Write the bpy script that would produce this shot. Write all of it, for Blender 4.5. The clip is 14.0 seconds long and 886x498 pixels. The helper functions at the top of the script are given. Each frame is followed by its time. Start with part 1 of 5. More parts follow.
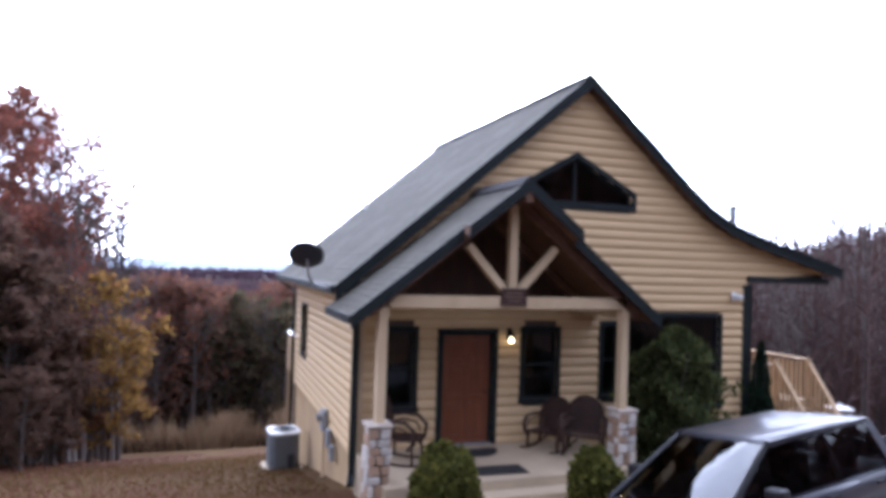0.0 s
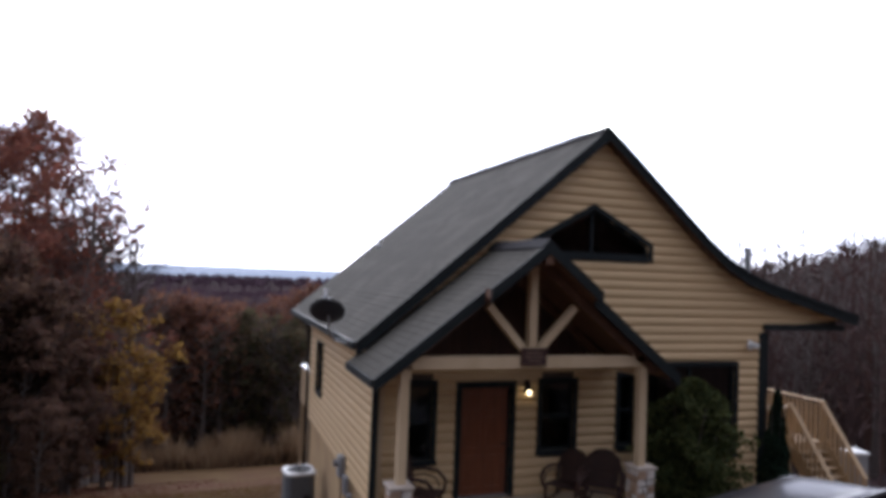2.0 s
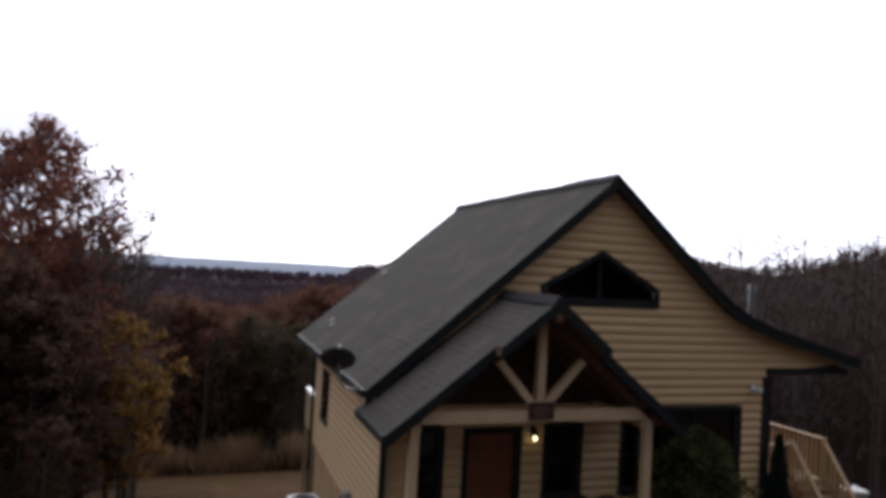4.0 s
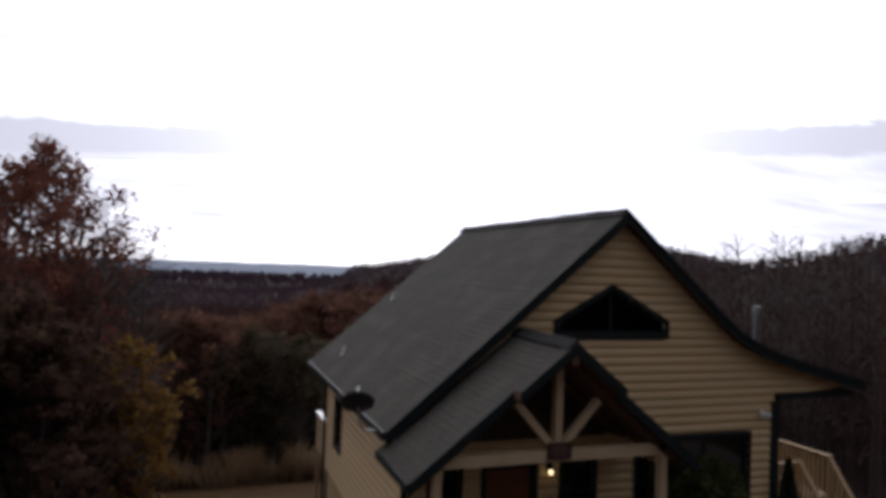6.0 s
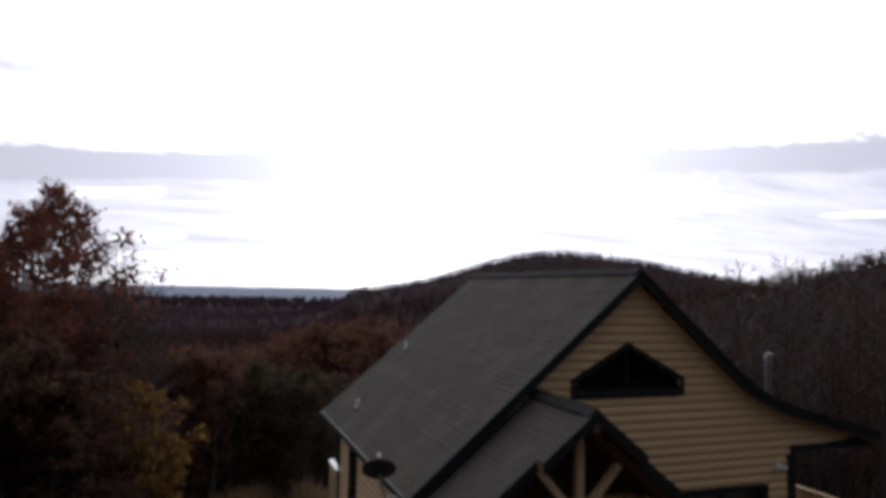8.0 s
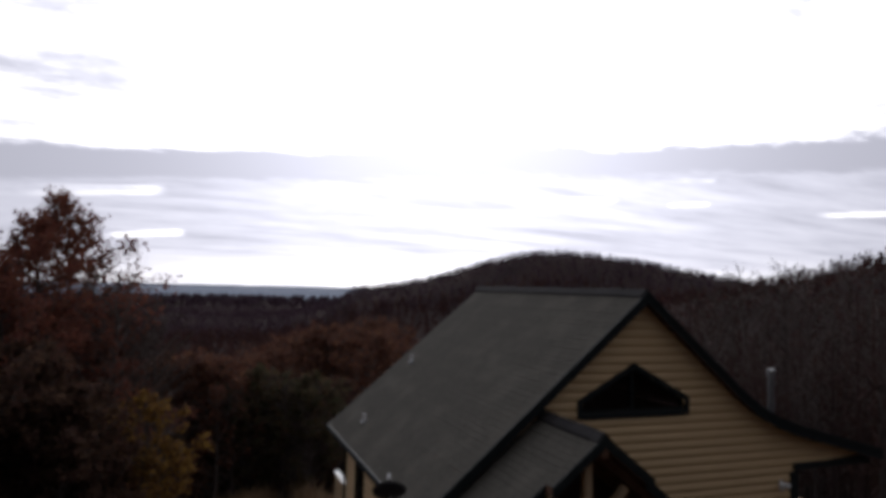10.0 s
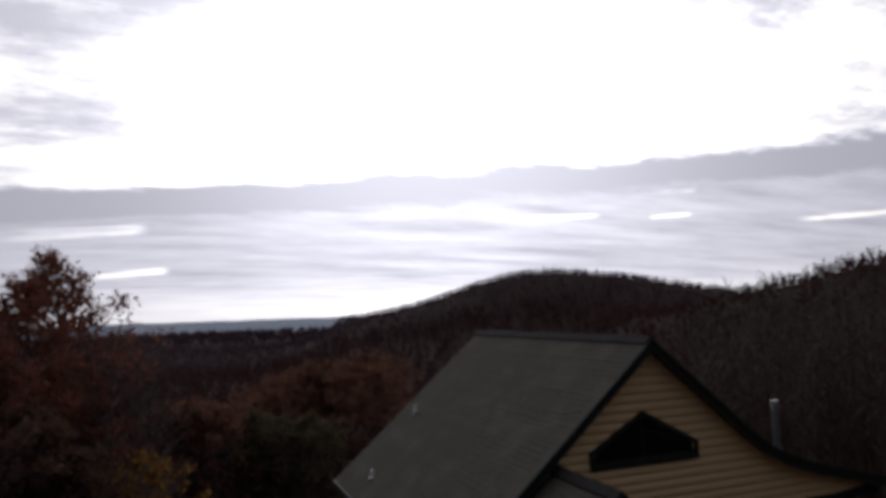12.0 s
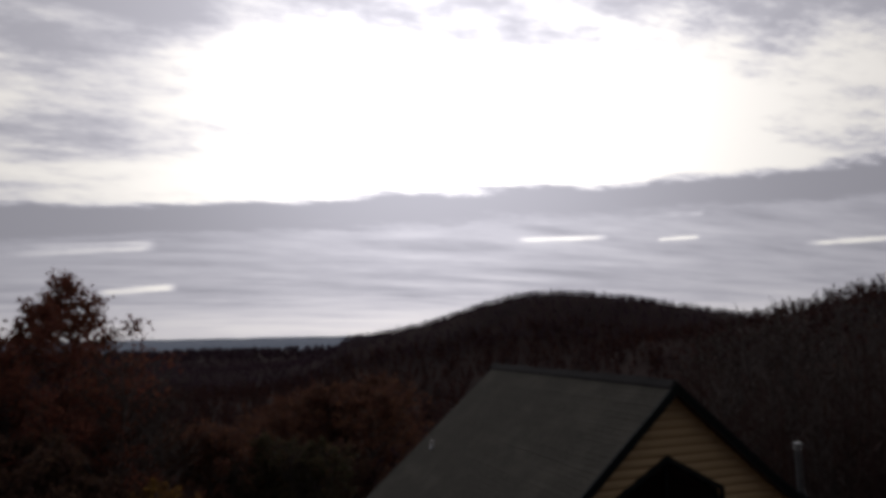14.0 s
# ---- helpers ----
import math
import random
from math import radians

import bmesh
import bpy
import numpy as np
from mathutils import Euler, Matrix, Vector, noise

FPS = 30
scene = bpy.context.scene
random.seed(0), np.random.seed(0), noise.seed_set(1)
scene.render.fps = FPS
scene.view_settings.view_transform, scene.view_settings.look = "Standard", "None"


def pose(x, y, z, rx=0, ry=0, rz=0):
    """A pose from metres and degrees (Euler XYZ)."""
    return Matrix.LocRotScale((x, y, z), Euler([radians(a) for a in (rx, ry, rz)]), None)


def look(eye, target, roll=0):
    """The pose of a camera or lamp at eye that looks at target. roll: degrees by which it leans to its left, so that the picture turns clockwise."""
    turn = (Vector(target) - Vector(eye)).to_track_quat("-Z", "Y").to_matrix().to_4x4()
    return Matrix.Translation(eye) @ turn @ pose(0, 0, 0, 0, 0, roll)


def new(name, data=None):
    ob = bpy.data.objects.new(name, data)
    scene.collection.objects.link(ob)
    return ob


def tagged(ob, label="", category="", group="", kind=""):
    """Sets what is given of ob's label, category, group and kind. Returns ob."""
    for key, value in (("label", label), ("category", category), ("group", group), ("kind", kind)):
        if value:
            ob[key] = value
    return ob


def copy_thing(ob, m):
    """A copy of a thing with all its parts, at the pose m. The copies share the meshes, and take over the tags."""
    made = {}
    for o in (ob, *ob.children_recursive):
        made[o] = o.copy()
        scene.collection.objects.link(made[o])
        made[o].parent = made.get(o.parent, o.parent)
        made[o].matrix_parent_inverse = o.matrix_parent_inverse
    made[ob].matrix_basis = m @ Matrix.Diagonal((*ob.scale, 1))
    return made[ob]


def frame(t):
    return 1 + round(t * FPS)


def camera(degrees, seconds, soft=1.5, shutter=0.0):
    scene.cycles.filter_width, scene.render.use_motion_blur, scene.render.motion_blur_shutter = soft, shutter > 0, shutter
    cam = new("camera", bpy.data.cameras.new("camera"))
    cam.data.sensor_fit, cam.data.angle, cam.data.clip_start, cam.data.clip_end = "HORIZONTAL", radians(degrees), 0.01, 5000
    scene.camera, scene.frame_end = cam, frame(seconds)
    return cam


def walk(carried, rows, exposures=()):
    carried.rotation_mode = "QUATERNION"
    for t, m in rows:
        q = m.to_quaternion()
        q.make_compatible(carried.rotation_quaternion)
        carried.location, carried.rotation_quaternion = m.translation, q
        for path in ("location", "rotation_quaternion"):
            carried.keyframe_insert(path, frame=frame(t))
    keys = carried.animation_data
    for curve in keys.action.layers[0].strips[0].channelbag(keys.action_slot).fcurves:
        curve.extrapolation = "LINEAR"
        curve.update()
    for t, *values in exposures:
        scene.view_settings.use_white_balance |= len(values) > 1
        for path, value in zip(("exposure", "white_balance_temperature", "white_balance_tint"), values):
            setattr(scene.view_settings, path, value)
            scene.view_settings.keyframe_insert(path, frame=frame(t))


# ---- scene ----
cam = camera(66.50, 14.0, soft=4.5)
PATH = [
    (0, (-2.759, -11.861, 3.818), (-2.083, -9.980, 3.866), 1.88),
    (0.5, (-2.864, -11.862, 3.972), (-2.201, -9.976, 4.013), 1.90),
    (1, (-2.953, -11.863, 4.178), (-2.292, -9.976, 4.209), 2.41),
    (1.5, (-3.020, -11.882, 4.407), (-2.363, -9.994, 4.458), 2.17),
    (2, (-3.060, -11.898, 4.665), (-2.402, -10.011, 4.735), 2.19),
    (2.5, (-3.086, -11.913, 4.930), (-2.435, -10.023, 4.983), 2.79),
    (3, (-3.114, -11.948, 5.183), (-2.456, -10.060, 5.246), 3.21),
    (5.5, (-3.732, -12.018, 6.187), (-3.064, -10.133, 6.237), 2.78),
    (6, (-3.782, -12.062, 6.396), (-3.110, -10.179, 6.450), 2.04),
    (6.5, (-3.851, -12.089, 6.600), (-3.175, -10.207, 6.647), 2.91),
    (7, (-3.966, -12.098, 6.810), (-3.292, -10.216, 6.852), 0.86),
    (7.5, (-4.094, -12.122, 7.037), (-3.426, -10.240, 7.154), 1.13),
    (10, (-4.471, -12.257, 7.669), (-3.797, -10.378, 7.783), 1.38),
    (10.5, (-4.513, -12.295, 7.884), (-3.856, -10.408, 7.960), -0.11),
    (11, (-4.553, -12.312, 8.130), (-3.848, -10.443, 8.228), 0.60),
    (11.5, (-4.655, -12.295, 8.350), (-3.938, -10.430, 8.441), -0.34),
    (12, (-4.809, -12.264, 8.412), (-4.098, -10.404, 8.595), -1.87),
    (12.5, (-4.961, -12.204, 8.405), (-4.219, -10.358, 8.610), -0.91),
    (13, (-5.070, -12.160, 8.488), (-4.393, -10.295, 8.738), -4.56),
    (13.5, (-5.102, -12.146, 8.647), (-4.426, -10.277, 8.870), -1.85),
    (14, (-5.128, -12.129, 8.844), (-4.437, -10.268, 9.086), -1.13),
]
# exposure: the clip's camera closes down as it rises above the house
EXPO = [(0.0, 1.28, 5400, 17), (0.5, 0.84, 5450, 17), (1.0, 0.76, 5500, 17), (1.5, 0.40, 5700, 16), (2.0, 0.12, 5900, 15), (3.0, -0.26, 6200, 14), (5.5, -1.00, 6300, 13), (7.0, -1.18, 6300, 13), (7.7, -1.22, 6300, 13), (10.0, -1.58, 6350, 13),
        (11.5, -1.68, 6400, 13), (12.5, -2.12, 6500, 13), (13.5, -2.48, 6600, 13), (14.0, -2.48, 6600, 13)]
walk(cam, [(t, look(eye, target, roll)) for t, eye, target, roll in PATH], EXPO)

# ------------------------------------------------------------------ sky and sun
SUN_AZ, SUN_EL = 20.0, 21.0          # degrees right of +y, and above the horizon
sun_dir = Vector((math.sin(radians(SUN_AZ)) * math.cos(radians(SUN_EL)), math.cos(radians(SUN_AZ)) * math.cos(radians(SUN_EL)), math.sin(radians(SUN_EL))))


def build_world():
    w = bpy.data.worlds.new("sky")
    scene.world = w
    w.use_nodes = True
    nt = w.node_tree
    nt.nodes.clear()
    N, Lk = nt.nodes.new, nt.links.new

    def mth(op, a, b=None, c=None, clamp=False):
        n = N("ShaderNodeMath")
        n.operation, n.use_clamp = op, clamp
        for i, v in enumerate((a, b, c)):
            if v is None:
                continue
            if isinstance(v, (int, float)):
                n.inputs[i].default_value = v
            else:
                Lk(v, n.inputs[i])
        return n.outputs[0]

    def ramp(v, stops):
        n = N("ShaderNodeValToRGB")
        n.color_ramp.interpolation = "EASE"
        el = n.color_ramp.elements
        while len(el) < len(stops):
            el.new(0.5)
        for e, (p, c) in zip(el, stops):
            e.position, e.color = p, (*c, 1) if isinstance(c, tuple) else (c, c, c, 1)
        Lk(v, n.inputs[0])
        return n.outputs[0]

    co = N("ShaderNodeTexCoord").outputs["Generated"]
    sep = N("ShaderNodeSeparateXYZ")
    Lk(co, sep.inputs[0])
    up = mth("MAXIMUM", sep.outputs[2], 0.0)
    flat = mth("ADD", up, 0.09)
    px, py = mth("DIVIDE", sep.outputs[0], flat), mth("DIVIDE", sep.outputs[1], flat)
    comb = N("ShaderNodeCombineXYZ")
    Lk(px, comb.inputs[0]), Lk(py, comb.inputs[1])

    def cloud(scale, sx, sy, detail, off, rough=0.58):
        mp = N("ShaderNodeMapping")
        mp.inputs["Location"].default_value = off
        mp.inputs["Rotation"].default_value = (0, 0, radians(19))
        mp.inputs["Scale"].default_value = (sx, sy, 1)
        Lk(comb.outputs[0], mp.inputs[0])
        n = N("ShaderNodeTexNoise")
        n.inputs["Scale"].default_value, n.inputs["Detail"].default_value, n.inputs["Roughness"].default_value = scale, detail, rough
        Lk(mp.outputs[0], n.inputs["Vector"])
        return n.outputs[0]

    def smooth(v, a, b):
        n = N("ShaderNodeMapRange")
        n.interpolation_type = "SMOOTHSTEP"
        n.inputs[1].default_value, n.inputs[2].default_value = min(a, b), max(a, b)
        n.inputs[3].default_value, n.inputs[4].default_value = (0.0, 1.0) if a < b else (1.0, 0.0)
        Lk(v, n.inputs[0])
        return n.outputs[0]

    def lerp(f, a, b):
        n = N("ShaderNodeMix")
        n.data_type = "FLOAT"
        for k, v in ((0, f), (2, a), (3, b)):
            if isinstance(v, (int, float)):
                n.inputs[k].default_value = v
            else:
                Lk(v, n.inputs[k])
        return n.outputs[0]

    big = cloud(0.55, 0.55, 1.0, 7, (3.1, 1.7, 0))
    fine = cloud(1.7, 0.45, 1.5, 8, (7.3, 2.2, 4), 0.66)
    tuft = cloud(3.4, 0.8, 1.2, 8, (1.3, 5.2, 2), 0.70)
    mix = mth("ADD", mth("MULTIPLY", big, 0.35), mth("ADD", mth("MULTIPLY", fine, 0.35), mth("MULTIPLY", tuft, 0.30)))
    # compass direction and height over the horizon, in degrees
    az = mth("MULTIPLY", mth("ARCTAN2", sep.outputs[0], sep.outputs[1]), 57.2958)
    el = mth("MULTIPLY", mth("ARCSINE", up), 57.2958)
    off = mth("DIVIDE", mth("SUBTRACT", az, 36.0), 48.0)
    wob = mth("MULTIPLY_ADD", mth("SUBTRACT", fine, 0.5), 3.4, mth("MULTIPLY", mth("SUBTRACT", tuft, 0.5), 2.0))
    top = mth("MAXIMUM", mth("MULTIPLY_ADD", mth("MULTIPLY", off, off), -2.3, 12.1), 8.5)
    depth = mth("SUBTRACT", mth("ADD", top, wob), el)          # degrees under the upper edge of the bank
    bank = mth("MULTIPLY", smooth(depth, -0.35, 0.55), smooth(depth, 5.4, 2.2))
    wings = smooth(mth("ABSOLUTE", mth("SUBTRACT", az, 22.0)), 8.0, 30.0)
    bank = mth("MULTIPLY", bank, lerp(wings, 0.94, 1.0))
    # thin bright layers with gaps under the bank
    under = mth("MULTIPLY_ADD", mth("SUBTRACT", fine, 0.5), 0.75, lerp(smooth(el, 0.2, 3.6), 0.56, 0.86))
    for a0, a1, e0, tilt, wide in ((-13.0, -2.5, 6.75, 0.09, 0.55), (-7.0, -1.0, 3.65, 0.09, 0.36), 
                                   (26.5, 34.5, 7.48, 0.0, 0.26), (36.0, 42.0, 9.05, -0.05, 0.22), (38.0, 41.5, 7.03, 0.0, 0.17), (48.5, 58.0, 6.0, 0.0, 0.24)):
        mid = mth("MULTIPLY_ADD", mth("SUBTRACT", az, (a0 + a1) / 2), tilt, e0)
        gap = mth("ABSOLUTE", mth("SUBTRACT", mth("MULTIPLY_ADD", wob, 0.14, el), mid))
        along = mth("ABSOLUTE", mth("SUBTRACT", az, (a0 + a1) / 2))
        streak = mth("MULTIPLY", smooth(gap, wide, wide * 0.25), smooth(along, (a1 - a0) / 2, (a1 - a0) / 3.2))
        streak = mth("MULTIPLY", streak, lerp(smooth(tuft, 0.42, 0.58), 0.7, 1.0))
        under = mth("MULTIPLY_ADD", streak, -0.8, under)
    # broken puffs above, thick to both sides and overhead, open before the sun
    aside = smooth(mth("ABSOLUTE", mth("SUBTRACT", mth("MULTIPLY_ADD", wob, 5.0, az), 25.0)), 13.0, 40.0)
    high = smooth(el, 17.0, 27.0)
    over = smooth(mth("ADD", mix, mth("MULTIPLY_ADD", aside, 0.128, mth("MULTIPLY", high, 0.13))), 0.535, 0.68)
    over = mth("MULTIPLY", over, 0.84)
    cover = mth("MINIMUM", mth("MAXIMUM", mth("MAXIMUM", bank, mth("MULTIPLY", over, smooth(depth, 0.6, -0.6))), mth("MULTIPLY", under, smooth(depth, 0.8, 3.0))), 1.0)
    # a glow where the sun stands behind the layer
    dot = N("ShaderNodeVectorMath")
    dot.operation = "DOT_PRODUCT"
    Lk(co, dot.inputs[0])
    dot.inputs[1].default_value = sun_dir
    facing = mth("MULTIPLY_ADD", dot.outputs["Value"], 0.5, 0.5, clamp=True)
    glow = mth("POWER", facing, 3.6)
    core = mth("POWER", facing, 38.0)
    bright = mth("ADD", mth("MULTIPLY_ADD", glow, 6.2, 0.80), mth("MULTIPLY", core, 7.0))
    thick = mth("ADD", mth("MULTIPLY_ADD", glow, 1.25, 0.70), mth("MULTIPLY", core, 1.2))
    level = N("ShaderNodeMix")
    level.data_type = "FLOAT"
    Lk(cover, level.inputs[0]), Lk(bright, level.inputs[2]), Lk(thick, level.inputs[3])
    tint = ramp(cover, [(0.0, (1.0, 0.985, 0.94)), (1.0, (0.875, 0.885, 1.0))])
    cl = N("ShaderNodeVectorMath")
    cl.operation = "SCALE"
    Lk(tint, cl.inputs[0]), Lk(level.outputs[0], cl.inputs["Scale"])
    bg_c = N("ShaderNodeBackground")
    Lk(cl.outputs[0], bg_c.inputs[0])
    bg_c.inputs[1].default_value = 1.05
    sky = N("ShaderNodeTexSky")
    sky.sky_type, sky.sun_disc = "NISHITA", False
    sky.sun_elevation, sky.sun_rotation = radians(SUN_EL), radians(SUN_AZ)
    bg_s = N("ShaderNodeBackground")
    Lk(sky.outputs[0], bg_s.inputs[0])
    bg_s.inputs[1].default_value = 0.05
    add = N("ShaderNodeMixShader")
    Lk(mth("MULTIPLY_ADD", cover, 0.3, 0.7), add.inputs[0]), Lk(bg_s.outputs[0], add.inputs[1]), Lk(bg_c.outputs[0], add.inputs[2])
    out = N("ShaderNodeOutputWorld")
    Lk(add.outputs[0], out.inputs[0])


build_world()
lamp = bpy.data.lights.new("sun", "SUN")
lamp.energy, lamp.angle, lamp.color = 0.5, radians(20), (1.0, 0.95, 0.88)
sun = new("sun", lamp)
sun.rotation_euler = (-sun_dir).to_track_quat("-Z", "Y").to_euler()


# ------------------------------------------------------------------ materials
def material(name, base, second=None, scale=6.0, rough=0.7, metal=0.0, bump=0.15, grain=60.0, stretch=(1, 1, 1), spec=0.35,
             per="", vary=0.0, stain=None, stain_scale=0.7, coat=0.0, bumpdist=0.01):
    """Two colours broken up by coarse and fine noise; per: 'object' or 'island' shifts the value piece by piece."""
    m = bpy.data.materials.new(name)
    m.use_nodes = True
    nt = m.node_tree
    N, Lk = nt.nodes.new, nt.links.new
    bs = nt.nodes["Principled BSDF"]
    co = N("ShaderNodeTexCoord")
    mp = N("ShaderNodeMapping")
    mp.inputs["Scale"].default_value = stretch
    Lk(co.outputs["Object"], mp.inputs[0])
    n1, n2 = N("ShaderNodeTexNoise"), N("ShaderNodeTexNoise")
    n1.inputs["Scale"].default_value, n1.inputs["Detail"].default_value = scale, 5
    n2.inputs["Scale"].default_value, n2.inputs["Detail"].default_value = grain, 3
    Lk(mp.outputs[0], n1.inputs["Vector"]), Lk(mp.outputs[0], n2.inputs["Vector"])
    second = second or tuple(c * 0.7 for c in base)
    f = N("ShaderNodeMath")
    f.operation = "MULTIPLY_ADD"
    f.inputs[1].default_value, f.inputs[2].default_value = 0.35, 0.0
    Lk(n2.outputs[0], f.inputs[0])
    f2 = N("ShaderNodeMath")
    f2.operation = "MULTIPLY_ADD"
    f2.inputs[1].default_value = 0.75
    Lk(n1.outputs[0], f2.inputs[0]), Lk(f.outputs[0], f2.inputs[2])
    rp = N("ShaderNodeMapRange")
    rp.inputs[1].default_value, rp.inputs[2].default_value = 0.35, 0.75
    Lk(f2.outputs[0], rp.inputs[0])
    mx = N("ShaderNodeMix")
    mx.data_type = "RGBA"
    mx.inputs[6].default_value, mx.inputs[7].default_value = (*base, 1), (*second, 1)
    Lk(rp.outputs[0], mx.inputs[0])
    col = mx.outputs[2]
    if stain:
        n3 = N("ShaderNodeTexNoise")
        n3.inputs["Scale"].default_value, n3.inputs["Detail"].default_value = stain_scale, 6
        Lk(co.outputs["Object"], n3.inputs["Vector"])
        r3 = N("ShaderNodeMapRange")
        r3.inputs[1].default_value, r3.inputs[2].default_value, r3.inputs[4].default_value = 0.48, 0.68, 0.85
        Lk(n3.outputs[0], r3.inputs[0])
        m3 = N("ShaderNodeMix")
        m3.data_type = "RGBA"
        m3.inputs[7].default_value = (*stain, 1)
        Lk(r3.outputs[0], m3.inputs[0]), Lk(col, m3.inputs[6])
        col = m3.outputs[2]
    if per:
        if per == "object":
            rnd = N("ShaderNodeObjectInfo").outputs["Random"]
        else:
            rnd = N("ShaderNodeNewGeometry").outputs["Random Per Island"]
        v = N("ShaderNodeMapRange")
        v.inputs[3].default_value, v.inputs[4].default_value = 1 - vary, 1 + vary
        Lk(rnd, v.inputs[0])
        hs = N("ShaderNodeHueSaturation")
        Lk(v.outputs[0], hs.inputs["Value"]), Lk(col, hs.inputs["Color"])
        col = hs.outputs[0]
    Lk(col, bs.inputs["Base Color"])
    bs.inputs["Roughness"].default_value, bs.inputs["Metallic"].default_value = rough, metal
    bs.inputs["Specular IOR Level"].default_value = spec
    bs.inputs["Coat Weight"].default_value = coat
    if bump:
        b = N("ShaderNodeBump")
        b.inputs["Strength"].default_value, b.inputs["Distance"].default_value = bump, bumpdist
        Lk(f2.outputs[0], b.inputs["Height"]), Lk(b.outputs[0], bs.inputs["Normal"])
    return m


def leaves_material(name, stops, rough=0.75, trans=0.52, spec=0.06):
    """Foliage: every leaf or clump takes its own colour from the ramp."""
    m = bpy.data.materials.new(name)
    m.use_nodes = True
    nt = m.node_tree
    N, Lk = nt.nodes.new, nt.links.new
    bs = nt.nodes["Principled BSDF"]
    rnd = N("ShaderNodeNewGeometry").outputs["Random Per Island"]
    rp = N("ShaderNodeValToRGB")
    el = rp.color_ramp.elements
    while len(el) < len(stops):
        el.new(0.5)
    for i, (e, c) in enumerate(zip(el, stops)):
        e.position, e.color = i / (len(stops) - 1), (*c, 1)
    Lk(rnd, rp.inputs[0])
    Lk(rp.outputs[0], bs.inputs["Base Color"])
    bs.inputs["Roughness"].default_value, bs.inputs["Specular IOR Level"].default_value = rough, spec
    if trans:
        tr = N("ShaderNodeBsdfTranslucent")
        Lk(rp.outputs[0], tr.inputs[0])
        ms = N("ShaderNodeMixShader")
        ms.inputs[0].default_value = trans
        out = nt.nodes["Material Output"]
        Lk(bs.outputs[0], ms.inputs[1]), Lk(tr.outputs[0], ms.inputs[2]), Lk(ms.outputs[0], out.inputs[0])
    return m


def glass_material(name, tint=(0.8, 0.85, 0.85)):
    m = bpy.data.materials.new(name)
    m.use_nodes = True
    bs = m.node_tree.nodes["Principled BSDF"]
    bs.inputs["Base Color"].default_value = (*tint, 1)
    bs.inputs["Transmission Weight"].default_value, bs.inputs["Roughness"].default_value, bs.inputs["IOR"].default_value = 1.0, 0.02, 1.45
    return m


def glowing(name, colour, strength):
    m = bpy.data.materials.new(name)
    m.use_nodes = True
    bs = m.node_tree.nodes["Principled BSDF"]
    bs.inputs["Emission Color"].default_value, bs.inputs["Emission Strength"].default_value = (*colour, 1), strength
    return m


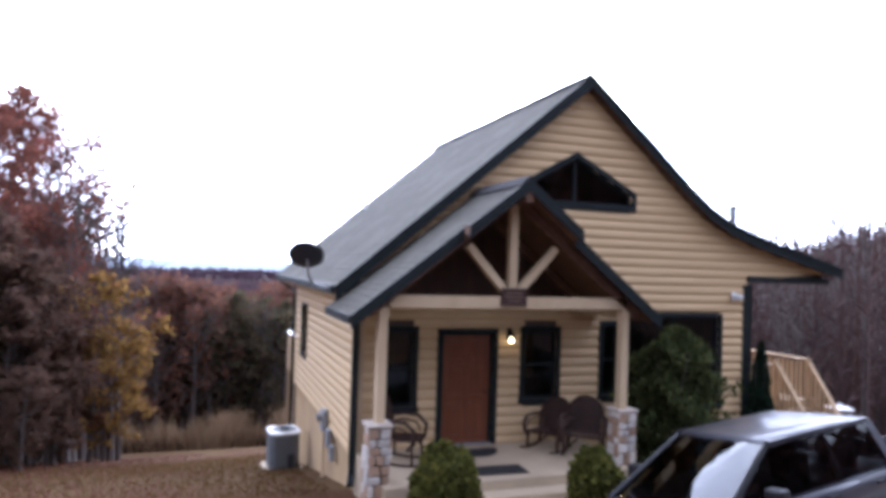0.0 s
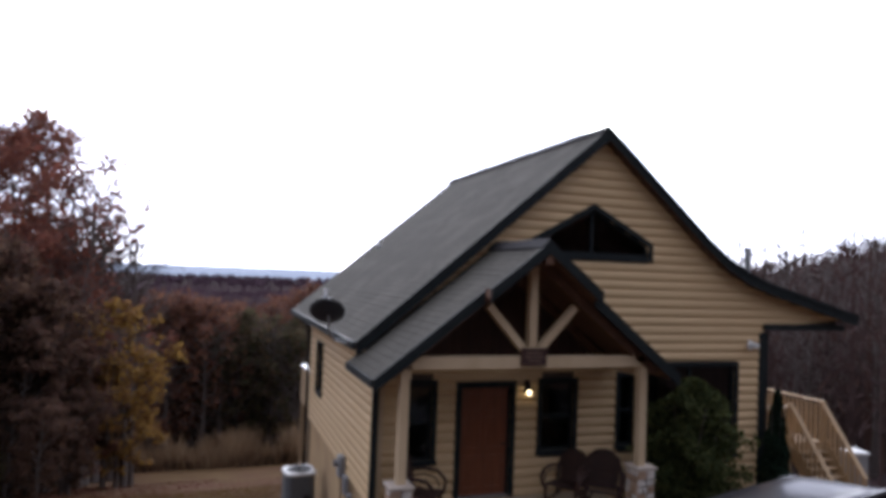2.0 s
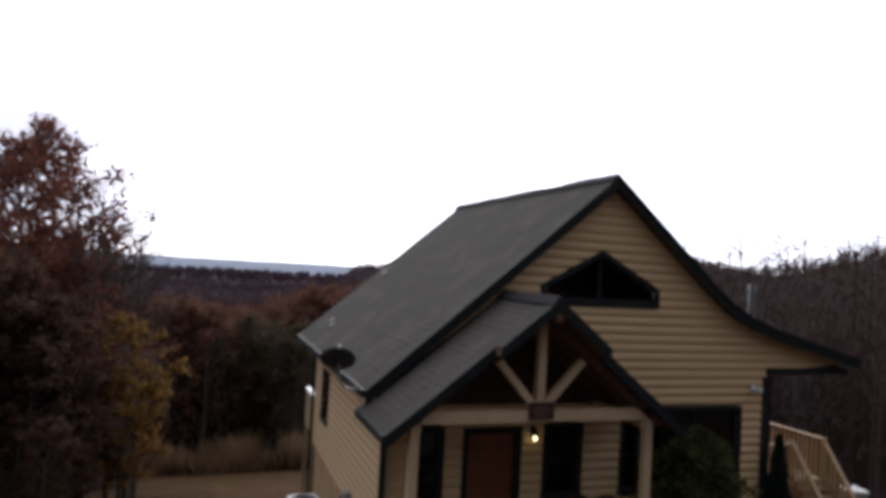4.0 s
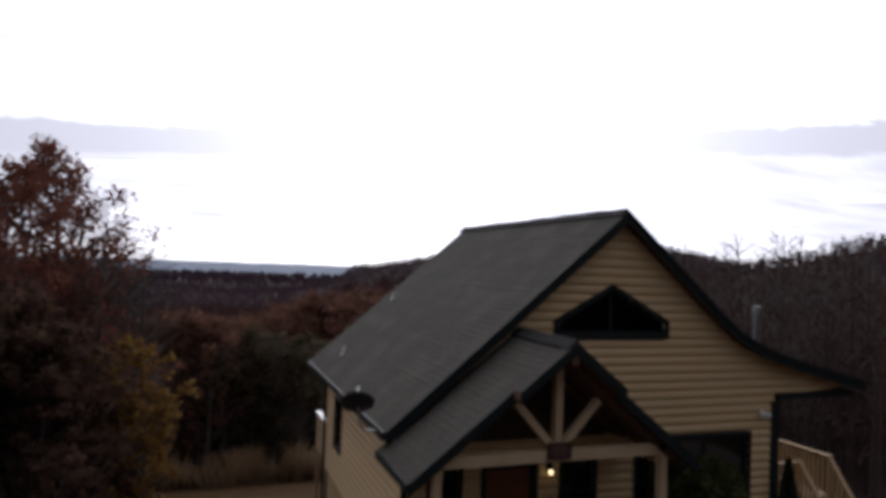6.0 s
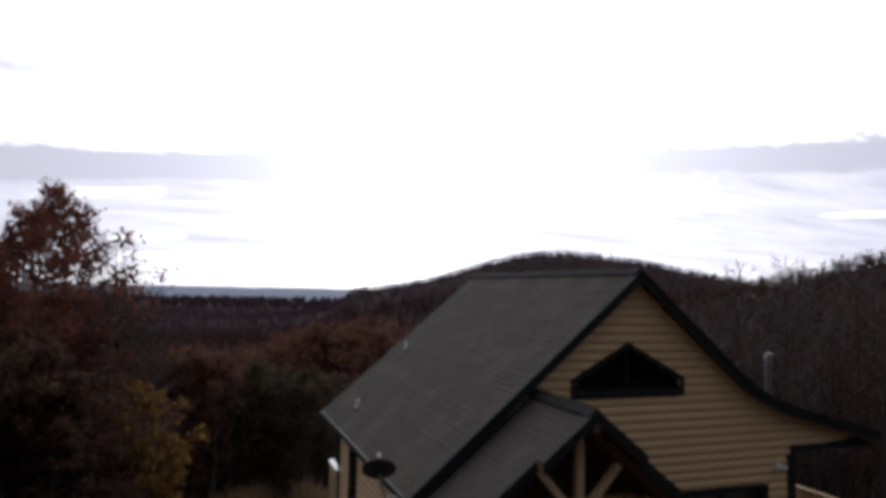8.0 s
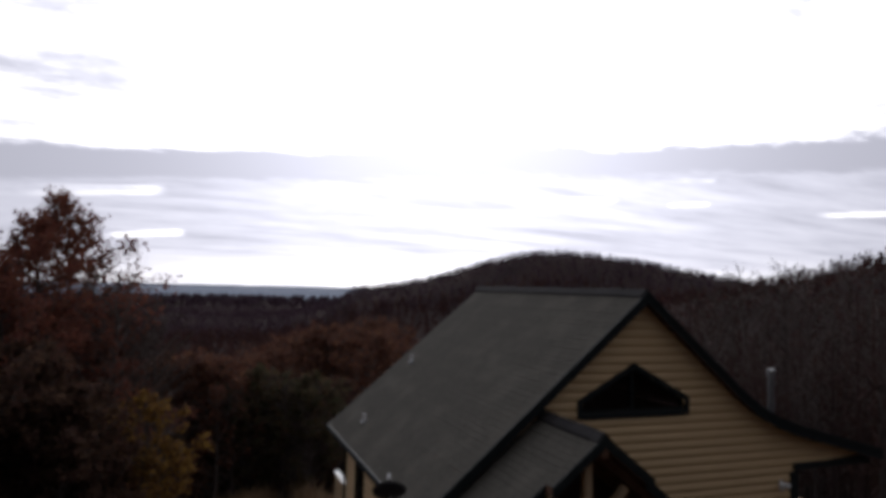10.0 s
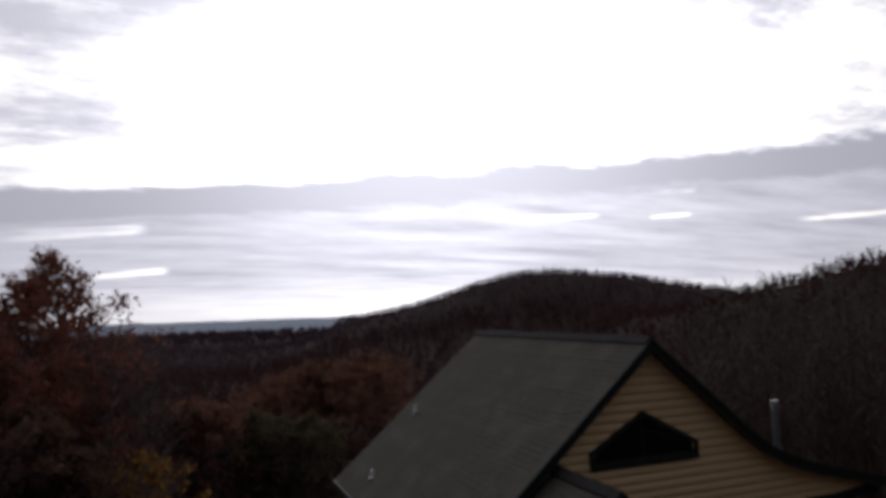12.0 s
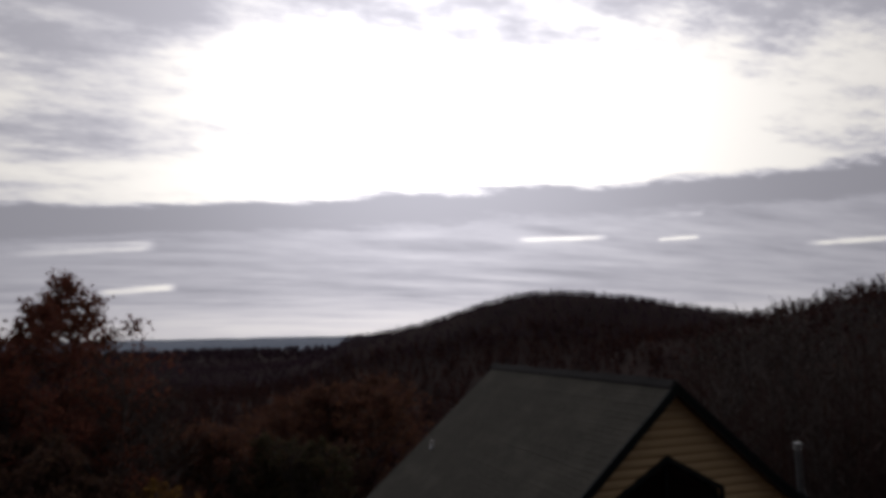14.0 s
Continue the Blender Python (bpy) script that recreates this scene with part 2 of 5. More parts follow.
M = {
    "siding": material("tan_log_siding", (0.62, 0.448, 0.245), (0.58, 0.412, 0.220), 2.2, 0.62, grain=24, stretch=(0.35, 0.35, 3.5), bump=0.25, per="object", vary=0.035, stain=(0.60, 0.430, 0.234), stain_scale=0.5),
    "core": material("sheathing", (0.12, 0.09, 0.065), rough=0.8),
    "trim": material("tan_painted_timber", (0.60, 0.46, 0.29), (0.50, 0.37, 0.22), 3, 0.6, grain=40, stretch=(1, 1, 0.4)),
    "green": material("dark_green_trim", (0.012, 0.017, 0.018), (0.008, 0.011, 0.012), 3, 0.65, bump=0.08, spec=0.25),
    "shingle": material("grey_green_shingle", (0.104, 0.097, 0.081), (0.070, 0.065, 0.055), 9, 0.92, grain=170, bump=0.5, per="object", vary=0.035, stain=(0.114, 0.106, 0.088), stain_scale=1.1, spec=0.08),
    # near-black roofing for the flare, with shade painted into its colour
    "rolled": material("black_rolled_roofing", (0.016, 0.015, 0.015), (0.011, 0.010, 0.010), 5, 0.95, grain=150, bump=0.4, spec=0.1, per="object", vary=0.08),
    "ridge": material("dark_ridge_cap", (0.024, 0.021, 0.021), rough=0.9, grain=120, bump=0.4, per="object", vary=0.15),
    "soffit": material("brown_soffit_boards", (0.16, 0.085, 0.05), (0.10, 0.05, 0.03), 4, 0.7, stretch=(1, 0.3, 1)),
    "gableboard": material("dark_stained_gable_boards", (0.060, 0.030, 0.022), (0.038, 0.020, 0.016), 4, 0.7, stretch=(3, 3, 0.4), per="object", vary=0.15),
    "door": material("stained_wood_door", (0.20, 0.066, 0.028), (0.125, 0.040, 0.018), 3.5, 0.38, grain=34, stretch=(6, 6, 0.6), bump=0.12, spec=0.5),
    "stone_a": material("pale_field_stone", (0.64, 0.59, 0.53), (0.46, 0.41, 0.35), 5, 0.85, grain=45, bump=0.6, per="object", vary=0.22, bumpdist=0.02),
    "stone_b": material("tan_field_stone", (0.40, 0.27, 0.18), (0.27, 0.18, 0.12), 5, 0.85, grain=45, bump=0.6, per="object", vary=0.25, bumpdist=0.02),
    "mortar": material("mortar", (0.13, 0.10, 0.085), rough=0.95, bump=0.5),
    "cap": material("cast_stone_cap", (0.52, 0.44, 0.36), rough=0.85, bump=0.3),
    "concrete": material("tan_porch_concrete", (0.50, 0.40, 0.27), (0.42, 0.33, 0.22), 1.8, 0.75, grain=50, stain=(0.37, 0.29, 0.2)),
    "foundation": material("tan_parged_foundation", (0.52, 0.37, 0.20), (0.42, 0.29, 0.155), 1.5, 0.9, grain=40, stain=(0.33, 0.22, 0.13)),
    "mat": material("black_rubber_mat", (0.022, 0.02, 0.02), rough=0.9, grain=140, bump=0.5),
    "twig": material("dark_bent_twig_wood", (0.055, 0.026, 0.018), (0.03, 0.015, 0.011), 8, 0.65, per="object", vary=0.2),
    "deckwood": material("pressure_treated_pine", (0.47, 0.34, 0.20), (0.36, 0.25, 0.14), 4, 0.75, grain=30, stretch=(3, 3, 0.5), per="object", vary=0.12),
    "sign": material("dark_stained_sign_board", (0.06, 0.028, 0.022), rough=0.6),
    "signbar": material("faded_sign_paint", (0.17, 0.11, 0.08), rough=0.7),
    "metal_dark": material("dark_grey_metal", (0.035, 0.037, 0.04), rough=0.45, bump=0.03),
    "dish": material("dark_grey_dish_paint", (0.045, 0.042, 0.045), rough=0.5, bump=0.03),
    "galv": material("galvanised_steel", (0.38, 0.39, 0.40), (0.27, 0.28, 0.29), 5, 0.38, metal=0.85, bump=0.05),
    "grey_box": material("grey_utility_enamel", (0.30, 0.31, 0.32), rough=0.45, bump=0.04),
    "ac": material("grey_condenser_enamel", (0.13, 0.135, 0.14), (0.10, 0.105, 0.11), 3, 0.5, bump=0.05),
    "pale": material("off_white_plastic", (0.74, 0.74, 0.72), (0.62, 0.62, 0.6), 3, 0.45, bump=0.03),
    "paint": material("dark_grey_metallic_car_paint", (0.038, 0.038, 0.046), (0.030, 0.030, 0.037), 2, 0.34, metal=0.35, bump=0.0, coat=0.22, spec=0.4),
    "rubber": material("tyre_rubber", (0.02, 0.02, 0.02), rough=0.85),
    "trimblack": material("black_plastic", (0.012, 0.012, 0.013), rough=0.5, bump=0.03),
    "alloy": material("silver_alloy", (0.5, 0.5, 0.5), rough=0.3, metal=0.9, bump=0),
    "seat": material("dark_upholstery", (0.03, 0.028, 0.027), rough=0.9),
    "bark": material("grey_brown_bark", (0.125, 0.100, 0.088), (0.070, 0.056, 0.050), 5, 0.9, grain=30, stretch=(4, 4, 0.6), bump=0.6),
    # room surfaces coloured dark, standing in for unlit rooms behind the panes
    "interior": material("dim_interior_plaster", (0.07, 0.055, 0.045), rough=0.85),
    "bracket": material("dark_iron", (0.03, 0.026, 0.025), rough=0.5, metal=0.5),
}
M["glass"] = glass_material("window_glass", (0.42, 0.44, 0.45))
M["screen"] = glass_material("laminated_windscreen", (0.12, 0.13, 0.135))
M["screen"].node_tree.nodes["Principled BSDF"].inputs["IOR"].default_value = 1.75
M["carglass"] = glass_material("tinted_car_glass", (0.10, 0.11, 0.115))
M["carglass"].node_tree.nodes["Principled BSDF"].inputs["IOR"].default_value = 1.33
M["bulb"] = glowing("warm_bulb", (1.0, 0.80, 0.42), 5.0)
M["rust"] = leaves_material("rust_red_leaves", [(0.150, 0.058, 0.048), (0.220, 0.076, 0.054), (0.240, 0.102, 0.064), (0.150, 0.078, 0.066)])
M["ember"] = leaves_material("orange_red_leaves", [(0.110, 0.056, 0.044), (0.150, 0.066, 0.046), (0.185, 0.088, 0.050), (0.100, 0.062, 0.052)])
M["brown"] = leaves_material("brown_oak_leaves", [(0.086, 0.054, 0.040), (0.125, 0.074, 0.047), (0.105, 0.056, 0.045), (0.066, 0.048, 0.040)])
M["yellow"] = leaves_material("yellow_autumn_leaves", [(0.20, 0.115, 0.036), (0.28, 0.165, 0.042), (0.22, 0.110, 0.038), (0.13, 0.078, 0.038)])
M["olive"] = leaves_material("olive_green_leaves", [(0.058, 0.058, 0.034), (0.090, 0.082, 0.044), (0.118, 0.078, 0.044), (0.072, 0.050, 0.040)])
M["boxwood"] = leaves_material("bright_boxwood_leaves", [(0.054, 0.060, 0.017), (0.105, 0.108, 0.026), (0.180, 0.165, 0.040), (0.050, 0.050, 0.018)])
M["yew"] = leaves_material("dark_evergreen_needles", [(0.034, 0.044, 0.018), (0.058, 0.070, 0.026), (0.098, 0.104, 0.036), (0.042, 0.048, 0.022)], trans=0.3)
M["cone"] = leaves_material("blackish_green_needles", [(0.008, 0.016, 0.011), (0.014, 0.026, 0.016), (0.02, 0.032, 0.018)], trans=0.05)
M["drygrass"] = leaves_material("dry_tan_grass", [(0.38, 0.26, 0.150), (0.28, 0.175, 0.10), (0.46, 0.33, 0.20), (0.20, 0.125, 0.08)])
M["turf"] = leaves_material("short_dry_turf", [(0.086, 0.050, 0.017), (0.098, 0.060, 0.021), (0.078, 0.048, 0.017), (0.086, 0.040, 0.019)])
M["fallen"] = leaves_material("fallen_leaves", [(0.115, 0.042, 0.034), (0.140, 0.056, 0.040), (0.095, 0.038, 0.029), (0.155, 0.080, 0.052)], trans=0.0)
M["woods"] = leaves_material("late_autumn_woods", [(0.058, 0.033, 0.036), (0.078, 0.041, 0.043), (0.052, 0.034, 0.038), (0.125, 0.048, 0.030), (0.064, 0.042, 0.036), (0.072, 0.038, 0.040)], trans=0.2, spec=0.0)
M["barewoods"] = leaves_material("bare_grey_purple_woods", [(0.066, 0.044, 0.041), (0.076, 0.049, 0.044), (0.060, 0.041, 0.040), (0.080, 0.047, 0.037)], trans=0.2, spec=0.0)
# bare-branch colour lifted towards purple, so distance haze sits in the base colour
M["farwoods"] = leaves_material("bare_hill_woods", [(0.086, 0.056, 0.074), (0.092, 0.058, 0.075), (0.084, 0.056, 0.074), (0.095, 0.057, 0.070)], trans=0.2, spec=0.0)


def ground_material():
    m = material("lawn_and_leaf_litter", (0.100, 0.064, 0.030), (0.060, 0.034, 0.018), 0.7, 0.95, grain=9, bump=0.2, stain=(0.078, 0.037, 0.025), stain_scale=0.22, bumpdist=0.03, spec=0.02)
    nt = m.node_tree
    N, Lk = nt.nodes.new, nt.links.new
    bs = nt.nodes["Principled BSDF"]
    old = bs.inputs["Base Color"].links[0].from_socket
    # forest floor away from the house plot
    geo = N("ShaderNodeNewGeometry")
    ln = N("ShaderNodeVectorMath")
    ln.operation = "DISTANCE"
    ln.inputs[1].default_value = (-3, 13, -3)
    Lk(geo.outputs["Position"], ln.inputs[0])
    mr = N("ShaderNodeMapRange")
    mr.inputs[1].default_value, mr.inputs[2].default_value = 23, 31
    Lk(ln.outputs["Value"], mr.inputs[0])
    ns = N("ShaderNodeTexNoise")
    ns.inputs["Scale"].default_value, ns.inputs["Detail"].default_value = 0.02, 8
    Lk(geo.outputs["Position"], ns.inputs["Vector"])
    rp = N("ShaderNodeValToRGB")
    el = rp.color_ramp.elements
    el[0].position, el[0].color = 0.35, (0.026, 0.017, 0.017, 1)
    el[1].position, el[1].color = 0.65, (0.042, 0.026, 0.023, 1)
    Lk(ns.outputs[0], rp.inputs[0])
    mx = N("ShaderNodeMix")
    mx.data_type = "RGBA"
    Lk(mr.outputs[0], mx.inputs[0]), Lk(old, mx.inputs[6]), Lk(rp.outputs[0], mx.inputs[7])
    Lk(mx.outputs[2], bs.inputs["Base Color"])
    return m


M["ground"] = ground_material()
M["gravel"] = material("gravel_drive", (0.15, 0.125, 0.105), (0.10, 0.082, 0.068), 3, 0.95, grain=55, bump=0.8, bumpdist=0.02)


# ------------------------------------------------------------------ mesh helpers
def link_mesh(name, bm, mat, parent=None, label="", smooth=False):
    me = bpy.data.meshes.new(name)
    bmesh.ops.recalc_face_normals(bm, faces=bm.faces)
    bm.to_mesh(me)
    bm.free()
    if smooth:
        for p in me.polygons:
            p.use_smooth = True
    for mt in (mat if isinstance(mat, (list, tuple)) else [mat]):
        me.materials.append(mt)
    ob = new(name, me)
    if parent:
        ob.parent = parent
    if label:
        tagged(ob, label)
    return ob


def part(name, bm, mat, parent, label="", smooth=False):
    return link_mesh(name, bm, mat, parent, label, smooth)


def raw(name, verts, faces, mat, parent=None, smooth=False):
    me = bpy.data.meshes.new(name)
    me.from_pydata(verts, [], faces)
    me.materials.append(mat)
    if smooth:
        me.polygons.foreach_set("use_smooth", [True] * len(me.polygons))
    me.update()
    ob = new(name, me)
    if parent:
        ob.parent = parent
    return ob


def share(name, me, parent, m=None):
    ob = new(name, me)
    ob.parent = parent
    if m is not None:
        ob.matrix_basis = m
    return ob


def thing(name, label, category, group="", at=(0, 0, 0), rz=0.0, kind=""):
    e = new(name)
    e.empty_display_size = 0.2
    e.matrix_basis = pose(*at, 0, 0, rz)
    return tagged(e, label, category, group, kind)


def box(bm, x0, x1, y0, y1, z0, z1, bevel=0.0, m=None):
    r = bmesh.ops.create_cube(bm, size=1.0)
    t = Matrix.Translation(((x0 + x1) / 2, (y0 + y1) / 2, (z0 + z1) / 2)) @ Matrix.Diagonal((abs(x1 - x0), abs(y1 - y0), abs(z1 - z0), 1))
    bmesh.ops.transform(bm, matrix=t, verts=r["verts"])
    if bevel:
        ed = list({e for v in r["verts"] for e in v.link_edges})
        res = bmesh.ops.bevel(bm, geom=ed, offset=bevel, segments=2, affect="EDGES", profile=0.5)
        vs = list({v for f in res["faces"] for v in f.verts} | {v for v in r["verts"] if v.is_valid})
    else:
        vs = r["verts"]
    if m is not None:
        bmesh.ops.transform(bm, matrix=m, verts=vs)
    return bm


def boxm(*a, **k):
    return box(bmesh.new(), *a, **k)


def cyl(bm, r, r2, z0, z1, n=20, m=None):
    res = bmesh.ops.create_cone(bm, cap_ends=True, segments=n, radius1=r, radius2=r2, depth=z1 - z0)
    bmesh.ops.translate(bm, vec=(0, 0, (z0 + z1) / 2), verts=res["verts"])
    if m is not None:
        bmesh.ops.transform(bm, matrix=m, verts=res["verts"])
    return bm


def tube(bm, pts, r, n=6, r2=None):
    """A round rod through pts, tapering from r to r2."""
    pts = [Vector(p) for p in pts]
    r2 = r if r2 is None else r2
    rings = []
    side = Vector((0.31, 0.87, 0.21))
    for i, p in enumerate(pts):
        d = (pts[min(i + 1, len(pts) - 1)] - pts[max(i - 1, 0)]).normalized()
        a = d.cross(side)
        if a.length < 1e-3:
            a = d.cross(Vector((1, 0, 0)))
        a.normalize()
        b = d.cross(a)
        rr = r + (r2 - r) * i / max(1, len(pts) - 1)
        rings.append([bm.verts.new(p + rr * (math.cos(k * math.tau / n) * a + math.sin(k * math.tau / n) * b)) for k in range(n)])
    for q, w in zip(rings, rings[1:]):
        for k in range(n):
            bm.faces.new((q[k], q[(k + 1) % n], w[(k + 1) % n], w[k]))
    bm.faces.new(rings[0][::-1]), bm.faces.new(rings[-1])
    return bm


def beam(bm, a, b, w, d, up=(0, 0, 1)):
    """A squared timber from a to b, w wide across and d deep along up."""
    a, b = Vector(a), Vector(b)
    f = (b - a).normalized()
    s = f.cross(Vector(up)).normalized()
    u = s.cross(f)
    v = [bm.verts.new(p + s * i * w / 2 + u * j * d / 2) for p in (a, b) for i, j in ((-1, -1), (1, -1), (1, 1), (-1, 1))]
    for q in ((0, 1, 2, 3), (7, 6, 5, 4), (0, 4, 5, 1), (1, 5, 6, 2), (2, 6, 7, 3), (3, 7, 4, 0)):
        bm.faces.new([v[k] for k in q])
    return bm


def prism(bm, poly, y0, y1, plane="xz"):
    """A flat polygon pushed from y0 to y1 (plane xz), or from x to x (plane yz)."""
    def at(p, d):
        return (p[0], d, p[1]) if plane == "xz" else (d, p[0], p[1])
    a = [bm.verts.new(at(p, y0)) for p in poly]
    b = [bm.verts.new(at(p, y1)) for p in poly]
    bm.faces.new(a), bm.faces.new(b[::-1])
    for i in range(len(poly)):
        j = (i + 1) % len(poly)
        bm.faces.new((a[i], b[i], b[j], a[j]))
    return bm


def lerp_poly(pts, x):
    for (xa, za), (xb, zb) in zip(pts, pts[1:]):
        if xa <= x <= xb:
            return za + (zb - za) * (x - xa) / (xb - xa)
    return pts[0][1] if x < pts[0][0] else pts[-1][1]


# ------------------------------------------------------------------ ground, valley and hills
FALL = [(-400, 6.0), (-60, 2.2), (-14, 0.85), (-9, 0.45), (-6, 0.12), (-3, -0.18), (0, -0.24), (5.5, -1.42), (9, -2.2), (13, -3.2), (20, -4.9), (32, -7.95), (37, -9.2),
        (44, -11.1), (62, -15), (120, -22), (260, -31), (600, -38), (1500, -35), (3000, -36), (5200, -36)]


def hill_rise(az):
    d = az - 28.8
    return 0.063 * math.exp(-(d / (10.0 if d < 0 else 16.0)) ** 2)


def ridge_rise(az):
    return 0.076 / (1 + math.exp(-(az - 47.0) / 3.8)) if az < 110 else 0.076 * max(0.0, 1 - (az - 110) / 30)


def ground_z(x, y):
    eff = y + 0.9 * min(max(0.0, x - 8.5), 4.0) + 0.35 * max(0.0, x - 13) + 0.20 * max(0.0, -x - 15)
    z = lerp_poly(FALL, eff)
    ex, ey = x + 3.5, y + 11.5
    r, az = math.hypot(ex, ey), math.degrees(math.atan2(ex, ey))
    if r > 40:
        z += 5.0 * noise.noise((x / 160, y / 160, 0.3)) * min(1, (r - 40) / 200)
        h = hill_rise(az)
        m = math.exp(-((r - 800) / 260) ** 2) * min(1.0, h / 0.004)
        z = z * (1 - m) + m * (7.5 + (h - 0.0115) * 800)
        h = ridge_rise(az)
        m = math.exp(-((r - 430) / (190 if r < 430 else 150)) ** 2) * min(1.0, h / 0.004)
        z = z * (1 - m) + m * (7.5 + (h - 0.022) * 430)
    elif r > 12:
        z += 0.12 * noise.noise((x / 5, y / 5, 0.7))
    return z


def build_ground():
    rad = [0.0]
    r = 0.6
    while r < 5200:
        rad.append(r)
        r *= 1.055
        if r < 60:
            r = max(r, rad[-1] + 0.5)
    n = 300
    cx, cy = -1.0, 2.0
    verts = [(cx, cy, ground_z(cx, cy))]
    for q in rad[1:]:
        for k in range(n):
            a = k * math.tau / n
            x, y = cx + q * math.sin(a), cy + q * math.cos(a)
            verts.append((x, y, ground_z(x, y)))
    faces = [(0, 1 + (k + 1) % n, 1 + k) for k in range(n)]
    for i in range(len(rad) - 2):
        for k in range(n):
            a, b = 1 + i * n + k, 1 + i * n + (k + 1) % n
            faces.append((a, b, b + n, a + n))
    g = raw("ground", verts, faces, M["ground"], smooth=True)
    return tagged(g, "sloping lawn with dry grass and fallen leaves, running out to wooded hills", "ground", kind="structure")


build_ground()


def build_drive():
    """Gravel parking strip under the truck, a thin bed on the slope."""
    nx, ny = 26, 14
    verts, faces = [], []
    for j in range(ny + 1):
        for i in range(nx + 1):
            x, y = -1.5 + 17 * i / nx, -9.5 + 5.6 * j / ny + 0.25 * math.sin(i * 0.7) * (j in (0, ny))
            edge = min(i, nx - i, j, ny - j)
            verts.append((x, y, ground_z(x, y) + (0.02 if edge else -0.03)))
    for j in range(ny):
        for i in range(nx):
            a = j * (nx + 1) + i
            faces.append((a, a + 1, a + nx + 2, a + nx + 1))
    tagged(raw("road", verts, faces, M["gravel"], smooth=True), "grey-brown gravel parking strip in front of the house", "driveway", kind="structure")


build_drive()


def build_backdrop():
    """Far-off country along the skyline, its haze painted as blue colour and glow."""
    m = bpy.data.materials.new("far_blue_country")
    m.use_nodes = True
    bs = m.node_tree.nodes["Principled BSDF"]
    # blue base and faint emission stand in for haze
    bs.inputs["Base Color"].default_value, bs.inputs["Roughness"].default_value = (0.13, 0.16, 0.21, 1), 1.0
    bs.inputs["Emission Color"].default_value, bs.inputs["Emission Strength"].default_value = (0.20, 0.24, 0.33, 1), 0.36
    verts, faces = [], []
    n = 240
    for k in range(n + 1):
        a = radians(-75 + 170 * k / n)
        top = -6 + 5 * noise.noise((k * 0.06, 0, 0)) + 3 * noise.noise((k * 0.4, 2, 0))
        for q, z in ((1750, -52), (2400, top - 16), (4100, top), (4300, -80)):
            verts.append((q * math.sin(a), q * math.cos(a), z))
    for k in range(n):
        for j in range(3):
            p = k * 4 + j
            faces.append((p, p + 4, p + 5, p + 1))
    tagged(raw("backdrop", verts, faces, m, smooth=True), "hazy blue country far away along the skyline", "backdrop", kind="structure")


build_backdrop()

# ------------------------------------------------------------------ house
FLOOR = 0.46
RIDGE_X, RIDGE_Z = 4.42, 7.67
EAVE_X, EAVE_Z = -0.54, 3.40
LEFT_ROOF = [(EAVE_X, EAVE_Z), (RIDGE_X, RIDGE_Z)]
RIGHT_ROOF = [(RIDGE_X, RIDGE_Z), (6.9, 5.58), (7.45, 5.17), (8.0, 4.88), (8.7, 4.64), (11.2, 4.00)]
ROOF_Y0, ROOF_Y1 = -0.28, 8.75
WALL_R, WALL_B = 8.68, 8.35
PITCH = 0.185

house = thing("house", "tan log-sided cabin with dark green trim and grey shingle roof", "house")


def top_at(x):
    """Underside of the roof over the front wall."""
    return (lerp_poly(LEFT_ROOF, x) if x <= RIDGE_X else lerp_poly(RIGHT_ROOF, x)) - 0.16


def left_limit(z):
    if z <= 3.70:
        return 0.0
    return RIDGE_X - (RIDGE_Z - 0.16 - z) / ((RIDGE_Z - EAVE_Z) / (RIDGE_X - EAVE_X))


def right_limit(z):
    if z <= 3.78:
        return WALL_R
    lo, hi = RIDGE_X, 11.05
    for _ in range(30):
        mid = (lo + hi) / 2
        if top_at(mid) > z:
            lo = mid
        else:
            hi = mid
    return lo


def opening(x0, x1, z0, z1):
    return (z0, z1, lambda z: x0, lambda z: x1)


TRI = dict(x0=3.02, x1=5.60, zb=5.14, zs=5.36, xa=4.28, zt=6.06)


def tri_left(z):
    return TRI["x0"] if z <= TRI["zs"] else TRI["x0"] + (TRI["xa"] - TRI["x0"]) * (z - TRI["zs"]) / (TRI["zt"] - TRI["zs"])


def tri_right(z):
    return TRI["x1"] if z <= TRI["zs"] else TRI["x1"] + (TRI["xa"] - TRI["x1"]) * (z - TRI["zs"]) / (TRI["zt"] - TRI["zs"])


FRONT_OPEN = [opening(1.54, 2.58, FLOOR, 2.55), opening(0.44, 0.99, 1.22, 2.60), opening(3.23, 3.94, 1.28, 2.60),
              opening(5.00, 5.36, 1.30, 2.70), opening(5.62, 7.93, 1.00, 2.88), (TRI["zb"], TRI["zt"], tri_left, tri_right)]


def spans(z0, z1, lo, hi, openings):
    """Trapezes of wall between z0 and z1: (left at z0, left at z1, right at z0, right at z1)."""
    cur = [(lo(z0), lo(z1))]
    out = []
    z0, z1 = z0 + 1e-4, z1 - 1e-4
    cur = [(lo(z0), lo(z1))]
    for o in sorted((o for o in openings if o[0] < z1 - 1e-4 and o[1] > z0 + 1e-4), key=lambda o: o[2](z0)):
        c = cur[-1]
        za, zb = max(z0, o[0]), min(z1, o[1])
        out.append((c[0], c[1], o[2](za), o[2](zb)))
        cur.append((o[3](za), o[3](zb)))
    c = cur[-1]
    out.append((c[0], c[1], hi(z0), hi(z1)))
    return [s for s in out if s[2] - s[0] > 0.02 or s[3] - s[1] > 0.02]


